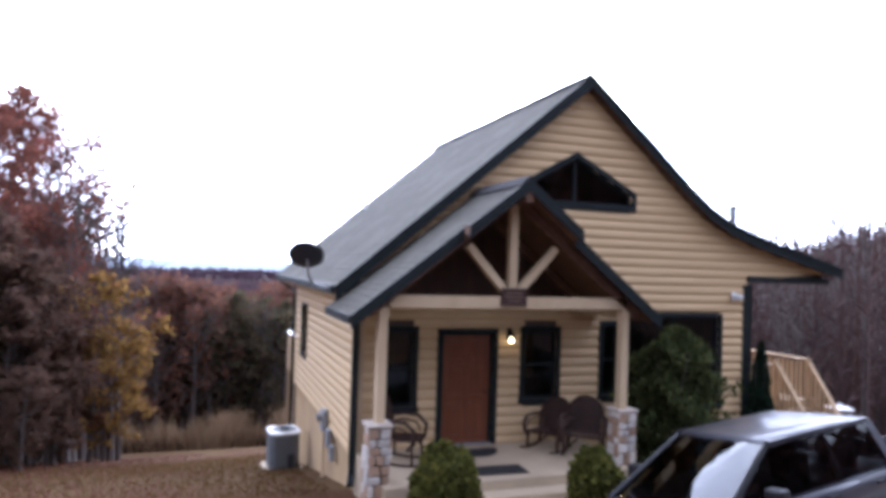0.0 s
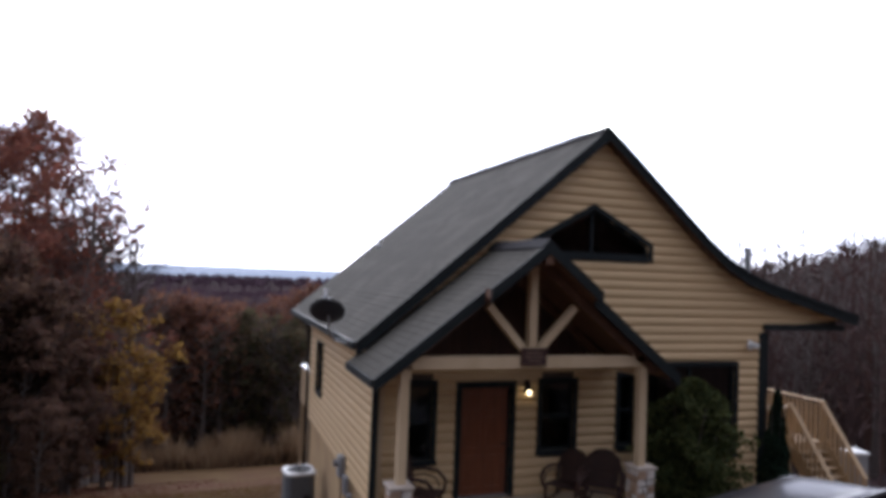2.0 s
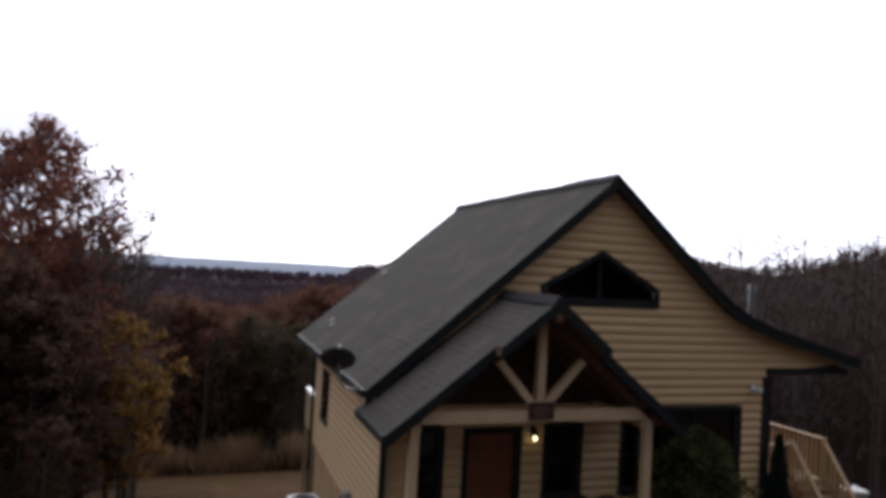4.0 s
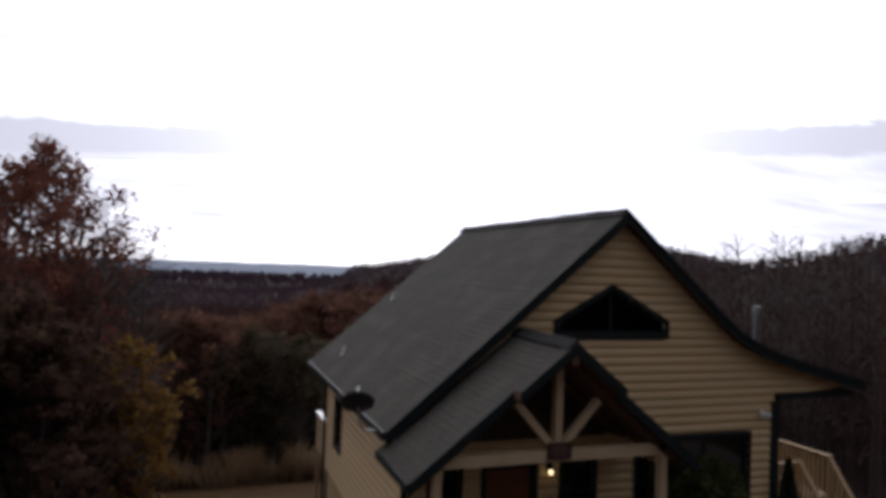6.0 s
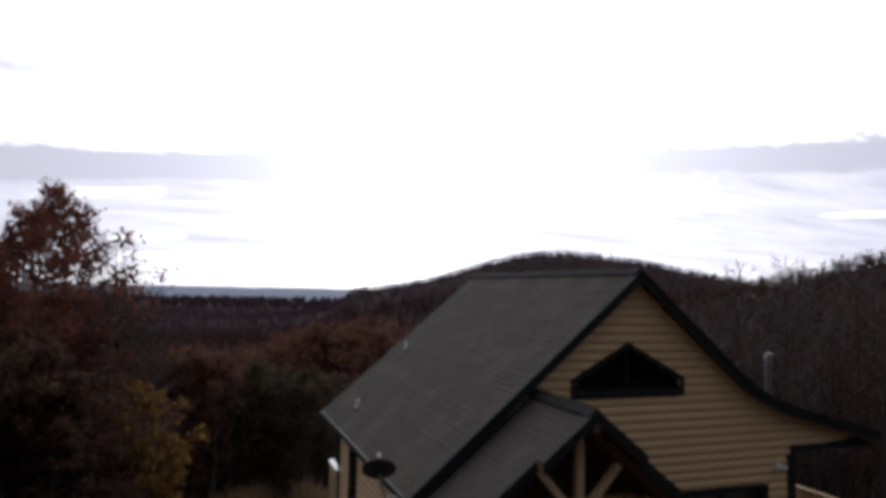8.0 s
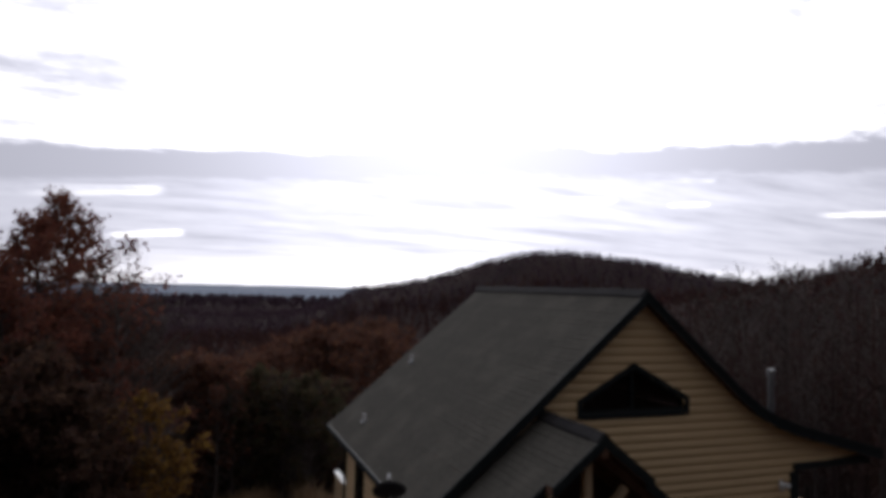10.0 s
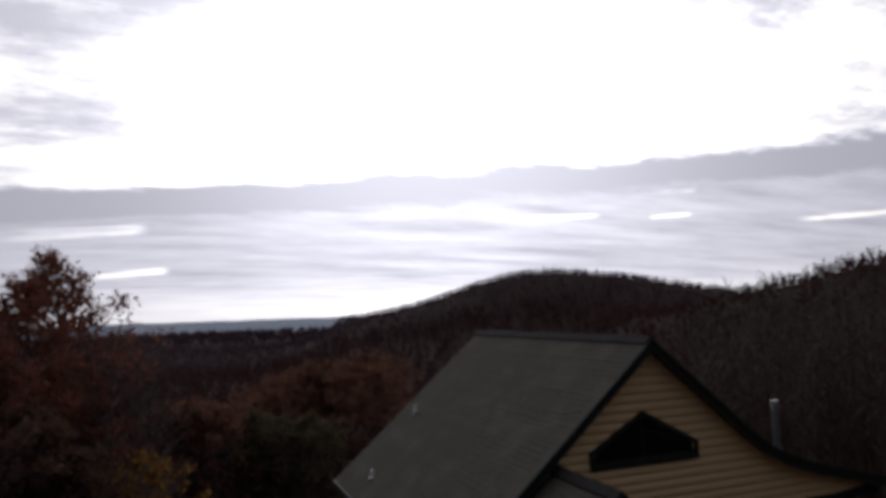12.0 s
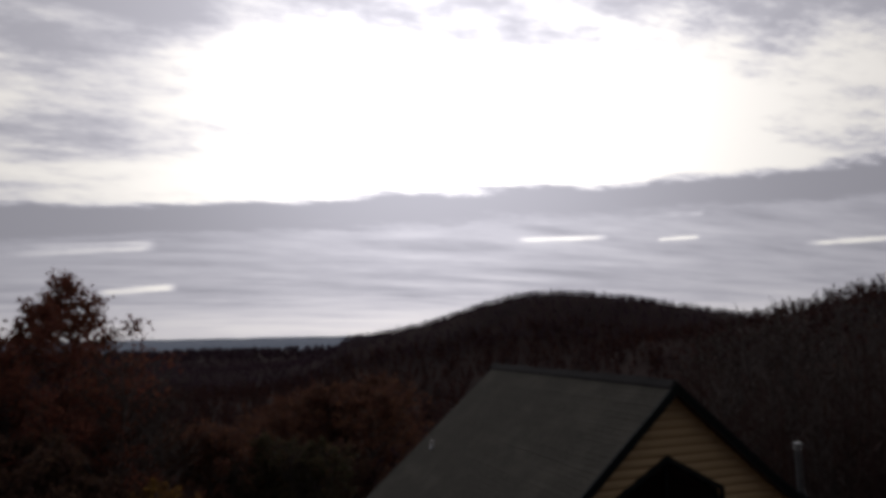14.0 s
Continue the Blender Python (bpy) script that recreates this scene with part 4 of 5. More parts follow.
# ------------------------------------------------------------------ things on and round the porch
def arc(c, r, a0, a1, n, plane="xz", ry=None):
    out = []
    for i in range(n + 1):
        a = radians(a0 + (a1 - a0) * i / n)
        u, v = r * math.cos(a), (ry or r) * math.sin(a)
        out.append((c[0] + u, c[1], c[2] + v) if plane == "xz" else (c[0], c[1] + u, c[2] + v))
    return out


def twig_chair():
    """Rustic armchair of bent twigs on rockers; the front looks to -y."""
    ch = thing("rocking_chair", "dark bent-twig rocking chair with hooped back and looped arms", "chair", "porch chairs")
    for i in range(9):
        x = -0.25 + 0.0625 * i
        part("seat_slat", tube(bmesh.new(), [(x, -0.26, 0.44), (x, 0.0, 0.415), (x, 0.24, 0.40)], 0.024), M["twig"], ch)
    for y, z in ((-0.26, 0.42), (0.24, 0.385)):
        part("seat_rail", tube(bmesh.new(), [(-0.29, y, z), (0.29, y, z)], 0.024), M["twig"], ch)
    b = bmesh.new()
    hoop = [(-0.27, 0.24, 0.36), (-0.29, 0.30, 0.70), (-0.24, 0.35, 0.98), (-0.12, 0.38, 1.12), (0.0, 0.385, 1.16), (0.12, 0.38, 1.12), (0.24, 0.35, 0.98), (0.29, 0.30, 0.70), (0.27, 0.24, 0.36)]
    part("back_hoop", tube(b, hoop, 0.028), M["twig"], ch)
    for i in range(15):
        x = -0.238 + 0.034 * i
        part("back_spindle", tube(bmesh.new(), [(x * 0.9, 0.25, 0.40), (x, 0.31, 0.72), (x * 0.9, 0.365, 1.13 - 1.6 * x * x)], 0.018, 5), M["twig"], ch)
    part("back_rail", tube(bmesh.new(), [(-0.28, 0.30, 0.72), (0.28, 0.30, 0.72)], 0.02), M["twig"], ch)
    for s in (-1, 1):
        b = bmesh.new()
        tube(b, [(s * 0.29, 0.31, 0.72), (s * 0.34, 0.1, 0.76), (s * 0.35, -0.16, 0.74), (s * 0.34, -0.32, 0.60), (s * 0.31, -0.30, 0.40), (s * 0.30, -0.18, 0.28)], 0.033)
        tube(b, [(s * 0.29, 0.28, 0.62), (s * 0.33, 0.08, 0.66), (s * 0.335, -0.14, 0.62), (s * 0.32, -0.22, 0.48)], 0.017)
        part("arm", b, M["twig"], ch)
        b = tube(bmesh.new(), [(s * 0.28, -0.52, 0.10), (s * 0.28, -0.30, 0.035), (s * 0.28, 0.0, 0.022), (s * 0.28, 0.30, 0.05), (s * 0.28, 0.58, 0.14)], 0.022)
        part("rocker", b, M["twig"], ch)
        for y, z in ((-0.25, 0.43), (0.23, 0.40)):
            b = tube(bmesh.new(), [(s * 0.28, y, z), (s * 0.28, y * 1.05, 0.03)], 0.024)
            part("leg", b, M["twig"], ch)
    return ch


c0 = twig_chair()
c0.matrix_basis = pose(0.60, -0.80, FLOOR, 0, 0, 55)
copy_thing(c0, pose(3.52, -0.58, FLOOR, 0, 0, -55) @ Matrix.Diagonal((1.08, 1.0, 0.78, 1)))
copy_thing(c0, pose(3.98, -1.05, FLOOR, 0, 0, -38) @ Matrix.Diagonal((1.15, 1.0, 0.85, 1)))

dm = thing("doormat", "half-round black rubber doormat before the front door", "doormat", at=(2.08, -0.33, FLOOR))
b = bmesh.new()
pts = [(-0.46, 0.0)] + [(0.46 * math.cos(radians(a)), 0.50 * math.sin(radians(a))) for a in range(180, 361, 12)]
f = [b.verts.new((x, y, 0.001)) for x, y in pts[1:]]
g2 = [b.verts.new((x * 0.985, y * 0.985, 0.016)) for x, y in pts[1:]]
b.faces.new(f), b.faces.new(g2)
for i in range(len(f)):
    j = (i + 1) % len(f)
    b.faces.new((f[i], f[j], g2[j], g2[i]))
part("rubber_mat", b, M["mat"], dm)
rm = thing("door_mat", "flat black rectangular mat near the porch edge", "doormat", at=(2.0, -1.62, FLOOR), rz=-3)
part("rubber_mat", boxm(-0.48, 0.48, -0.24, 0.24, 0.001, 0.014, 0.004), M["mat"], rm)

lt = thing("wall_lantern", "small dark wall lantern with a lit warm bulb beside the door", "lantern", at=(2.90, 0, 2.39))
part("backplate", boxm(-0.055, 0.055, -0.055, -0.037, 0.02, 0.26, 0.006), M["bracket"], lt)
part("arm", tube(bmesh.new(), [(0, -0.05, 0.2), (0, -0.1, 0.25), (0, -0.15, 0.2)], 0.01), M["bracket"], lt)
part("hood", cyl(bmesh.new(), 0.085, 0.02, 0.10, 0.20, 10, pose(0, -0.15, 0)), M["bracket"], lt)
b = bmesh.new()
bmesh.ops.create_icosphere(b, subdivisions=2, radius=0.043)
bmesh.ops.transform(b, matrix=Matrix.Translation((0, -0.15, 0.035)) @ Matrix.Diagonal((1, 1, 1.15, 1)), verts=b.verts)
part("bulb", b, M["bulb"], lt, "glowing warm white globe", True)

fd = thing("flood_light", "white twin-head outdoor flood lamp under the eave", "flood light", at=(8.30, -0.04, 3.38))
part("base", cyl(bmesh.new(), 0.06, 0.06, 0, 0.03, 14, pose(0, 0, 0, 90)), M["pale"], fd)
for s in (-1, 1):
    part("lamp_head", cyl(bmesh.new(), 0.035, 0.07, 0, 0.15, 14, pose(s * 0.03, -0.04, -0.01, 115, 0, s * 35)), M["pale"], fd)

# satellite dish on the eave
ds = thing("satellite_dish", "dark grey oval satellite dish on a bent mast at the eave", "satellite dish", at=(-1.04, -0.10, 3.87))
b = bmesh.new()
rings = []
for i in range(7):
    q = i / 6
    rings.append([b.verts.new((0.315 * q * math.cos(k * math.tau / 28), 0.30 * q * math.sin(k * math.tau / 28), 0.075 * q * q)) for k in range(28)] if i else [b.verts.new((0, 0, 0))])
for k in range(28):
    b.faces.new((rings[0][0], rings[1][k], rings[1][(k + 1) % 28]))
for i in range(1, 6):
    for k in range(28):
        b.faces.new((rings[i][k], rings[i + 1][k], rings[i + 1][(k + 1) % 28], rings[i][(k + 1) % 28]))
res = bmesh.ops.solidify(b, geom=b.faces[:], thickness=0.012)
pan = part("reflector", b, M["dish"], ds, "dark oval reflector", True)
axis_z = Vector((0.18, 0.74, 0.65)).normalized()
axis_x = Vector((0, 0, 1)).cross(axis_z).normalized()
AIM = Matrix((axis_x, axis_z.cross(axis_x), axis_z)).transposed().to_4x4()
pan.matrix_basis = AIM
b = tube(bmesh.new(), [AIM @ Vector((0.0, -0.2, 0.03)), AIM @ Vector((0.02, -0.22, 0.32)), AIM @ Vector((0.0, -0.1, 0.44))], 0.013)
part("feed_arm", b, M["galv"], ds)
part("feed_horn", cyl(bmesh.new(), 0.035, 0.03, 0.36, 0.48, 12, AIM @ Matrix.Translation((0, -0.08, 0))), M["pale"], ds)
b = tube(bmesh.new(), [(0.02, -0.02, -0.03), (0.06, 0.02, -0.30), (0.16, 0.08, -0.46), (0.40, 0.16, -0.52)], 0.022, 8)
part("mast", b, M["galv"], ds)

# roof vents and flue
for x, y, z in ((1.74, 7.64, 5.35), (0.02, 6.41, 3.86)):
    v = thing("vent_pipe", "short pale plumbing vent pipe standing on the shingles", "vent pipe", "roof vents", at=(x, y, z))
    part("flashing", cyl(bmesh.new(), 0.10, 0.06, -0.03, 0.08, 14, pose(0, 0, 0, 0, -40, 0)), M["galv"], v)
    part("pipe", cyl(bmesh.new(), 0.042, 0.042, -0.05, 0.24, 14), M["pale"], v)
fl2 = thing("flue", "tall galvanised stove flue with a cap above the flared roof", "chimney flue", at=(10.44, 2.32, 4.22))
part("flashing", cyl(bmesh.new(), 0.20, 0.10, -0.04, 0.12, 18), M["metal_dark"], fl2)
part("flue_pipe", cyl(bmesh.new(), 0.085, 0.085, 0.0, 1.24, 18), M["galv"], fl2)
part("flue_cap", cyl(bmesh.new(), 0.11, 0.10, 1.27, 1.42, 18), M["galv"], fl2)
part("cap_strut", cyl(bmesh.new(), 0.06, 0.06, 1.2, 1.3, 10), M["galv"], fl2)


# ------------------------------------------------------------------ side of the house
def rounded_block(h, r, z0, z1, lip=0.0):
    """An upright square block of half-width h with corners of radius r; lip draws the upper rim in."""
    b = bmesh.new()
    rows = []
    for z, d in ((z0, 0.0), (z1 - lip, 0.0), (z1, lip)):
        row = []
        for k in range(4):
            cx, cy = ((h - r), (h - r)) if k == 0 else (-(h - r), (h - r)) if k == 1 else (-(h - r), -(h - r)) if k == 2 else ((h - r), -(h - r))
            for i in range(7):
                a = radians(90 * k + 15 * i)
                row.append(b.verts.new((cx + (r - d) * math.cos(a), cy + (r - d) * math.sin(a), z)))
        rows.append(row)
    n = len(rows[0])
    for p, q in zip(rows, rows[1:]):
        for k in range(n):
            b.faces.new((p[k], p[(k + 1) % n], q[(k + 1) % n], q[k]))
    b.faces.new(rows[0][::-1]), b.faces.new(rows[-1])
    return b


def air_conditioner():
    a = thing("air_conditioner", "grey outdoor air-conditioning condenser with a pale grille top on a pad", "air conditioner", at=(-0.62, 5.45, ground_z(-0.62, 5.45)), rz=4)
    part("pad", boxm(-0.46, 0.46, -0.46, 0.46, -0.15, 0.06, 0.01), M["concrete"], a)
    part("casing", rounded_block(0.36, 0.15, 0.062, 0.90, 0.01), M["ac"], a)
    part("top_cover", rounded_block(0.39, 0.18, 0.902, 0.965, 0.025), M["pale"], a, "pale top cover")
    part("fan_guard", cyl(bmesh.new(), 0.31, 0.31, 0.962, 0.968, 32), M["metal_dark"], a, "dark fan opening")
    for i in range(5):
        b = bmesh.new()
        bmesh.ops.create_circle(b, segments=28, radius=0.06 + 0.055 * i)
        e = tube(bmesh.new(), [(r.co.x, r.co.y, 0.974) for r in b.verts] + [(b.verts[:][0].co.x, b.verts[:][0].co.y, 0.974)], 0.006, 5)
        b.free()
        part("grille_ring", e, M["metal_dark"], a)
    first = None
    for side in range(4):
        for i in range(14):
            z = 0.13 + 0.054 * i
            if first is None:
                ob = part("louvre", boxm(-0.21, 0.21, -0.370, -0.352, -0.012, 0.012), M["ac"], a)
                first = ob.data
                ob.matrix_basis = pose(0, 0, z)
            else:
                share("louvre", first, a, pose(0, 0, z, 0, 0, 90 * side))
    part("service_panel", boxm(0.06, 0.21, -0.385, -0.374, 0.10, 0.42, 0.004), M["metal_dark"], a, "dark service panel")
    return a


air_conditioner()
mt = thing("electric_meter", "grey electric meter box with conduits on the side wall", "electric meter", at=(-0.04, 2.75, 0.30))
part("meter_box", boxm(-0.13, 0, -0.16, 0.16, -0.12, 0.32, 0.015), M["grey_box"], mt)
part("meter_dial", cyl(bmesh.new(), 0.085, 0.075, 0.0, 0.10, 20, pose(-0.13, 0, 0.17, 0, -90, 0)), M["galv"], mt)
part("conduit", tube(bmesh.new(), [(-0.06, 0.0, -0.12), (-0.06, 0.0, -1.1)], 0.035, 8), M["trim"], mt)
part("breaker_box", boxm(-0.10, 0, -0.62, -0.36, -0.34, 0.02, 0.012), M["grey_box"], mt)
part("disconnect_box", boxm(-0.09, 0, -0.98, -0.80, -0.52, -0.22, 0.012), M["grey_box"], mt)
part("cable", tube(bmesh.new(), [(-0.04, -0.16, -0.05), (-0.05, -0.3, -0.16), (-0.04, -0.36, -0.16)], 0.016, 6), M["metal_dark"], mt)
part("cable", tube(bmesh.new(), [(-0.04, -0.55, -0.34), (-0.05, -0.6, -0.44), (-0.05, -0.8, -0.42)], 0.014, 6), M["metal_dark"], mt)

# rear deck, its near end showing past the corner
rd = thing("rear_deck", "tan timber deck with boarded guard rail behind the house", "deck")
part("deck_floor", boxm(0.02, WALL_R, WALL_B + 0.06, 10.3, 0.40, 0.56), M["deckwood"], rd)
for y in (8.6, 10.22):
    part("post", boxm(0.02, 0.12, y - 0.05, y + 0.05, -3.3, 1.5), M["deckwood"], rd)
part("rail_cap", boxm(-0.03, 0.15, 8.45, 10.3, 1.502, 1.54, 0.006), M["pale"], rd, "weathered pale rail cap")
first = None
for i in range(11):
    y = 8.72 + 0.135 * i
    if first is None:
        ob = part("baluster", boxm(-0.015, 0.018, -0.06, 0.06, 0.40, 1.50), M["deckwood"], rd)
        first = ob.data
        ob.matrix_basis = pose(0, y, 0)
    else:
        share("baluster", first, rd, pose(0, y, 0))

# ------------------------------------------------------------------ deck and steps on the far side
sd = thing("side_deck", "new pine deck with boarded guard rail and steep steps down", "deck")
DX0, DX1, DY = WALL_R + 0.05, 12.65, 1.85
for i in range(14):
    y = DY + 0.02 + 0.46 * i
    part("deck_board", boxm(DX0, DX1, y, y + 0.44, 0.52, 0.56), M["deckwood"], sd)
for x, y in ((DX1 - 0.05, DY), (11.48, DY), (DX1 - 0.05, 4.9), (DX1 - 0.05, 8.0)):
    part("post", boxm(x - 0.05, x + 0.05, y - 0.05, y + 0.05, ground_z(x, y) - 0.2, 1.60), M["deckwood"], sd)
part("top_rail", boxm(DX0 + 0.1, 11.53, DY - 0.07, DY + 0.07, 1.502, 1.54, 0.005), M["deckwood"], sd)
part("top_rail", boxm(DX1 - 0.12, DX1 + 0.02, DY - 0.07, 8.05, 1.602, 1.64, 0.005), M["deckwood"], sd)
part("fascia_board", boxm(DX0, DX1, DY - 0.04, DY - 0.002, 0.30, 0.555), M["deckwood"], sd)
bal = boxm(-0.035, 0.035, -0.016, 0.016, 0.0, 0.94)
ob = part("baluster", bal, M["deckwood"], sd)
ob.matrix_basis = pose(DX0 + 0.2, DY, 0.56)
for i in range(1, 18):
    share("baluster", ob.data, sd, pose(DX0 + 0.2 + 0.135 * i, DY, 0.56))
for i in range(40):
    share("baluster", ob.data, sd, pose(DX1 - 0.05, DY + 0.2 + 0.15 * i, 0.60, 0, 0, 90))
# back rail of the deck, seen through the front
part("top_rail", boxm(DX0 + 0.1, DX1, 8.0, 8.14, 1.602, 1.64, 0.005), M["deckwood"], sd)
for i in range(26):
    share("baluster", ob.data, sd, pose(DX0 + 0.2 + 0.14 * i, 8.06, 0.60))
g0 = ground_z(11.9, 0.6)
NS = 8
for i in range(NS):
    z = 0.54 - (0.54 - g0) * (i + 1) / (NS + 1)
    y = DY - 0.045 - 0.155 * i
    part("tread", boxm(11.57, 12.57, y - 0.20, y, z - 0.04, z, 0.006), M["deckwood"], sd)
for x in (11.51, 12.61):
    b = beam(bmesh.new(), (x, DY - 0.03, 0.42), (x, DY - 0.03 - 0.155 * NS, g0 + 0.02), 0.045, 0.26)
    part("stringer", b, M["deckwood"], sd)
    b = beam(bmesh.new(), (x, DY, 1.60), (x, 0.55, g0 + 0.95), 0.13, 0.045)
    part("stair_rail", b, M["deckwood"], sd)
    part("newel_post", boxm(x - 0.045, x + 0.045, 0.56, 0.65, g0 - 0.2, g0 + 0.95), M["deckwood"], sd)
    b = beam(bmesh.new(), (x, DY - 0.05, 0.72), (x, 0.62, g0 + 0.2), 0.04, 0.09)
    part("bottom_rail", b, M["deckwood"], sd)
    for i in range(9):
        q = (i + 0.5) / 9
        y, zt, zb = DY - 0.06 - 1.2 * q, 1.58 + (g0 + 0.98 - 1.58) * (q * 0.96 + 0.02), 0.70 + (g0 + 0.2 - 0.70) * q
        part("baluster", boxm(x - 0.016, x + 0.016, y - 0.032, y + 0.032, zb, zt), M["deckwood"], sd)

ub = thing("storage_bin", "pale grey bin with a white lid beyond the steps", "bin", at=(13.05, 1.25, ground_z(13.05, 1.25)), rz=-15)
gtop = 0.46 - ground_z(13.05, 1.25)
part("bin_body", boxm(-0.24, 0.24, -0.22, 0.22, 0.0, gtop - 0.07, 0.03), M["grey_box"], ub)
part("lid", boxm(-0.27, 0.27, -0.25, 0.25, gtop - 0.068, gtop, 0.025), M["pale"], ub, "white lid")
part("lid_handle", tube(bmesh.new(), arc((0, 0, gtop - 0.01), 0.10, 0, 180, 10), 0.018), M["pale"], ub)


# ------------------------------------------------------------------ pickup truck
def truck():
    tr = thing("pickup_truck", "dark charcoal crew-cab pickup truck parked on the gravel before the porch", "pickup truck", at=(4.60, -4.92, -0.045))
    tr.matrix_basis = pose(4.60, -4.92, -0.045, 0, 0, -169.1) @ pose(0, 0, 0, 7.6, 2.6, 0) @ Matrix.Scale(0.982, 4)

    def loft(sections, closed=True):
        """sections: (x, [(y, z), ...]) of equal length, joined in order."""
        b = bmesh.new()
        rows = [[b.verts.new((x, y, z)) for y, z in pts] for x, pts in sections]
        n = len(rows[0])
        for p, q in zip(rows, rows[1:]):
            for k in range(n):
                b.faces.new((p[k], p[(k + 1) % n], q[(k + 1) % n], q[k]))
        b.faces.new(rows[0][::-1]), b.faces.new(rows[-1])
        return b

    def ring(w, z0, z1, crown=0.03, sh=0.10):
        """Half-rounded body section: width w at the waist, from sill z0 to shoulder z1."""
        return [(-w + 0.06, z0), (w - 0.06, z0), (w, z0 + 0.12), (w, z1 - sh), (w - 0.03, z1 - 0.03), (w - 0.10, z1), (w * 0.5, z1 + crown), (0, z1 + crown * 1.2),
                (-w * 0.5, z1 + crown), (-w + 0.10, z1), (-w + 0.03, z1 - 0.03), (-w, z1 - sh), (-w, z0 + 0.12)]
    # nose, bonnet, waist and bed
    part("bonnet", loft([(2.90, ring(0.86, 0.52, 0.98, 0.01)), (2.80, ring(0.90, 0.46, 1.06, 0.02)), (2.4, ring(0.94, 0.42, 1.14, 0.03)), (1.66, ring(0.94, 0.42, 1.22, 0.02))]), M["paint"], tr, "dark sloping bonnet and wings", True)
    part("body_side", loft([(1.655, ring(0.94, 0.42, 1.24, 0.0)), (0.2, ring(0.95, 0.42, 1.25, 0.0)), (-1.78, ring(0.95, 0.42, 1.26, 0.0))]), M["paint"], tr, "", True)
    for s in (-1, 1):
        part("bed_side", boxm(-3.15, -1.80, s * 0.90 - 0.05, s * 0.90 + 0.05, 0.5, 1.30, 0.03), M["paint"], tr)
    part("bed_floor", boxm(-3.13, -1.81, -0.85, 0.85, 0.62, 0.68), M["trimblack"], tr)
    part("tailgate", boxm(-3.20, -3.152, -0.93, 0.93, 0.62, 1.28, 0.02), M["paint"], tr)
    part("bed_front", boxm(-1.84, -1.785, -0.85, 0.85, 0.68, 1.28), M["paint"], tr)
    # roof
    secs = []
    for x, w, z in ((0.94, 0.64, 1.845), (0.82, 0.67, 1.88), (0.4, 0.69, 1.90), (-0.4, 0.695, 1.905), (-0.95, 0.69, 1.895), (-1.28, 0.675, 1.88), (-1.39, 0.64, 1.83)):
        secs.append((x, [(-w, z - 0.055), (-w + 0.01, z - 0.015), (-w + 0.07, z + 0.008), (-w * 0.5, z + 0.016), (0, z + 0.020), (w * 0.5, z + 0.016), (w - 0.07, z + 0.008), (w - 0.01, z - 0.015), (w, z - 0.055), (w - 0.05, z - 0.07), (-w + 0.05, z - 0.07)]))
    part("cab_roof", loft(secs), M["paint"], tr, "dark glossy roof panel reflecting the bright sky", True)
    # pillars
    for s in (-1, 1):
        for name, a, c, w in (("windscreen_pillar", (2.10, s * 0.86, 1.17), (0.90, s * 0.665, 1.83), 0.055), ("door_pillar", (-0.22, s * 0.865, 1.25), (-0.28, s * 0.645, 1.86), 0.17), ("rear_pillar", (-1.44, s * 0.89, 1.25), (-1.33, s * 0.67, 1.84), 0.17)):
            b = beam(bmesh.new(), a, c, w, 0.06, up=(0, s, 0.3))
            part(name, b, M["trimblack"] if name != "rear_pillar" else M["paint"], tr)
        b = beam(bmesh.new(), (0.90, s * 0.677, 1.845), (-1.32, s * 0.677, 1.85), 0.06, 0.07)
        part("roof_rail", b, M["paint"], tr)
    # glass
    def sheet(name, pts, t=0.006):
        b = bmesh.new()
        v = [Vector(p) for p in pts]
        nrm = (v[1] - v[0]).cross(v[2] - v[0]).normalized() * t
        f = [b.verts.new(p) for p in v]
        q = [b.verts.new(p + nrm) for p in v]
        b.faces.new(f), b.faces.new(q[::-1])
        for i in range(len(f)):
            j = (i + 1) % len(f)
            b.faces.new((f[i], q[i], q[j], f[j]))
        ob = part(name, b, M["carglass"], tr)
        ob.visible_shadow = False
        return ob
    b = bmesh.new()
    rows = []
    for i in range(9):
        u = -1 + 2 * i / 8
        bow = 0.20 * (1 - u * u)
        row = []
        for j in range(5):
            v = j / 4
            x, w, z = 2.06 - 1.16 * v + bow * (1 - 0.5 * v), 0.84 - 0.19 * v, 1.16 + 0.69 * v
            row += [b.verts.new((x, u * w, z)), b.verts.new((x - 0.004, u * w, z - 0.005))]
        rows.append(row)
    for p, q in zip(rows, rows[1:]):
        for j in range(4):
            b.faces.new((p[2 * j], q[2 * j], q[2 * j + 2], p[2 * j + 2]))
            b.faces.new((p[2 * j + 1], p[2 * j + 3], q[2 * j + 3], q[2 * j + 1]))
        b.faces.new((p[0], p[1], q[1], q[0])), b.faces.new((p[8], q[8], q[9], p[9]))
    for p in (rows[0], rows[-1]):
        for j in range(4):
            b.faces.new((p[2 * j], p[2 * j + 2], p[2 * j + 3], p[2 * j + 1]))
    g = part("windscreen", b, M["screen"], tr, "raked windscreen reflecting the sky")
    g.visible_shadow = False
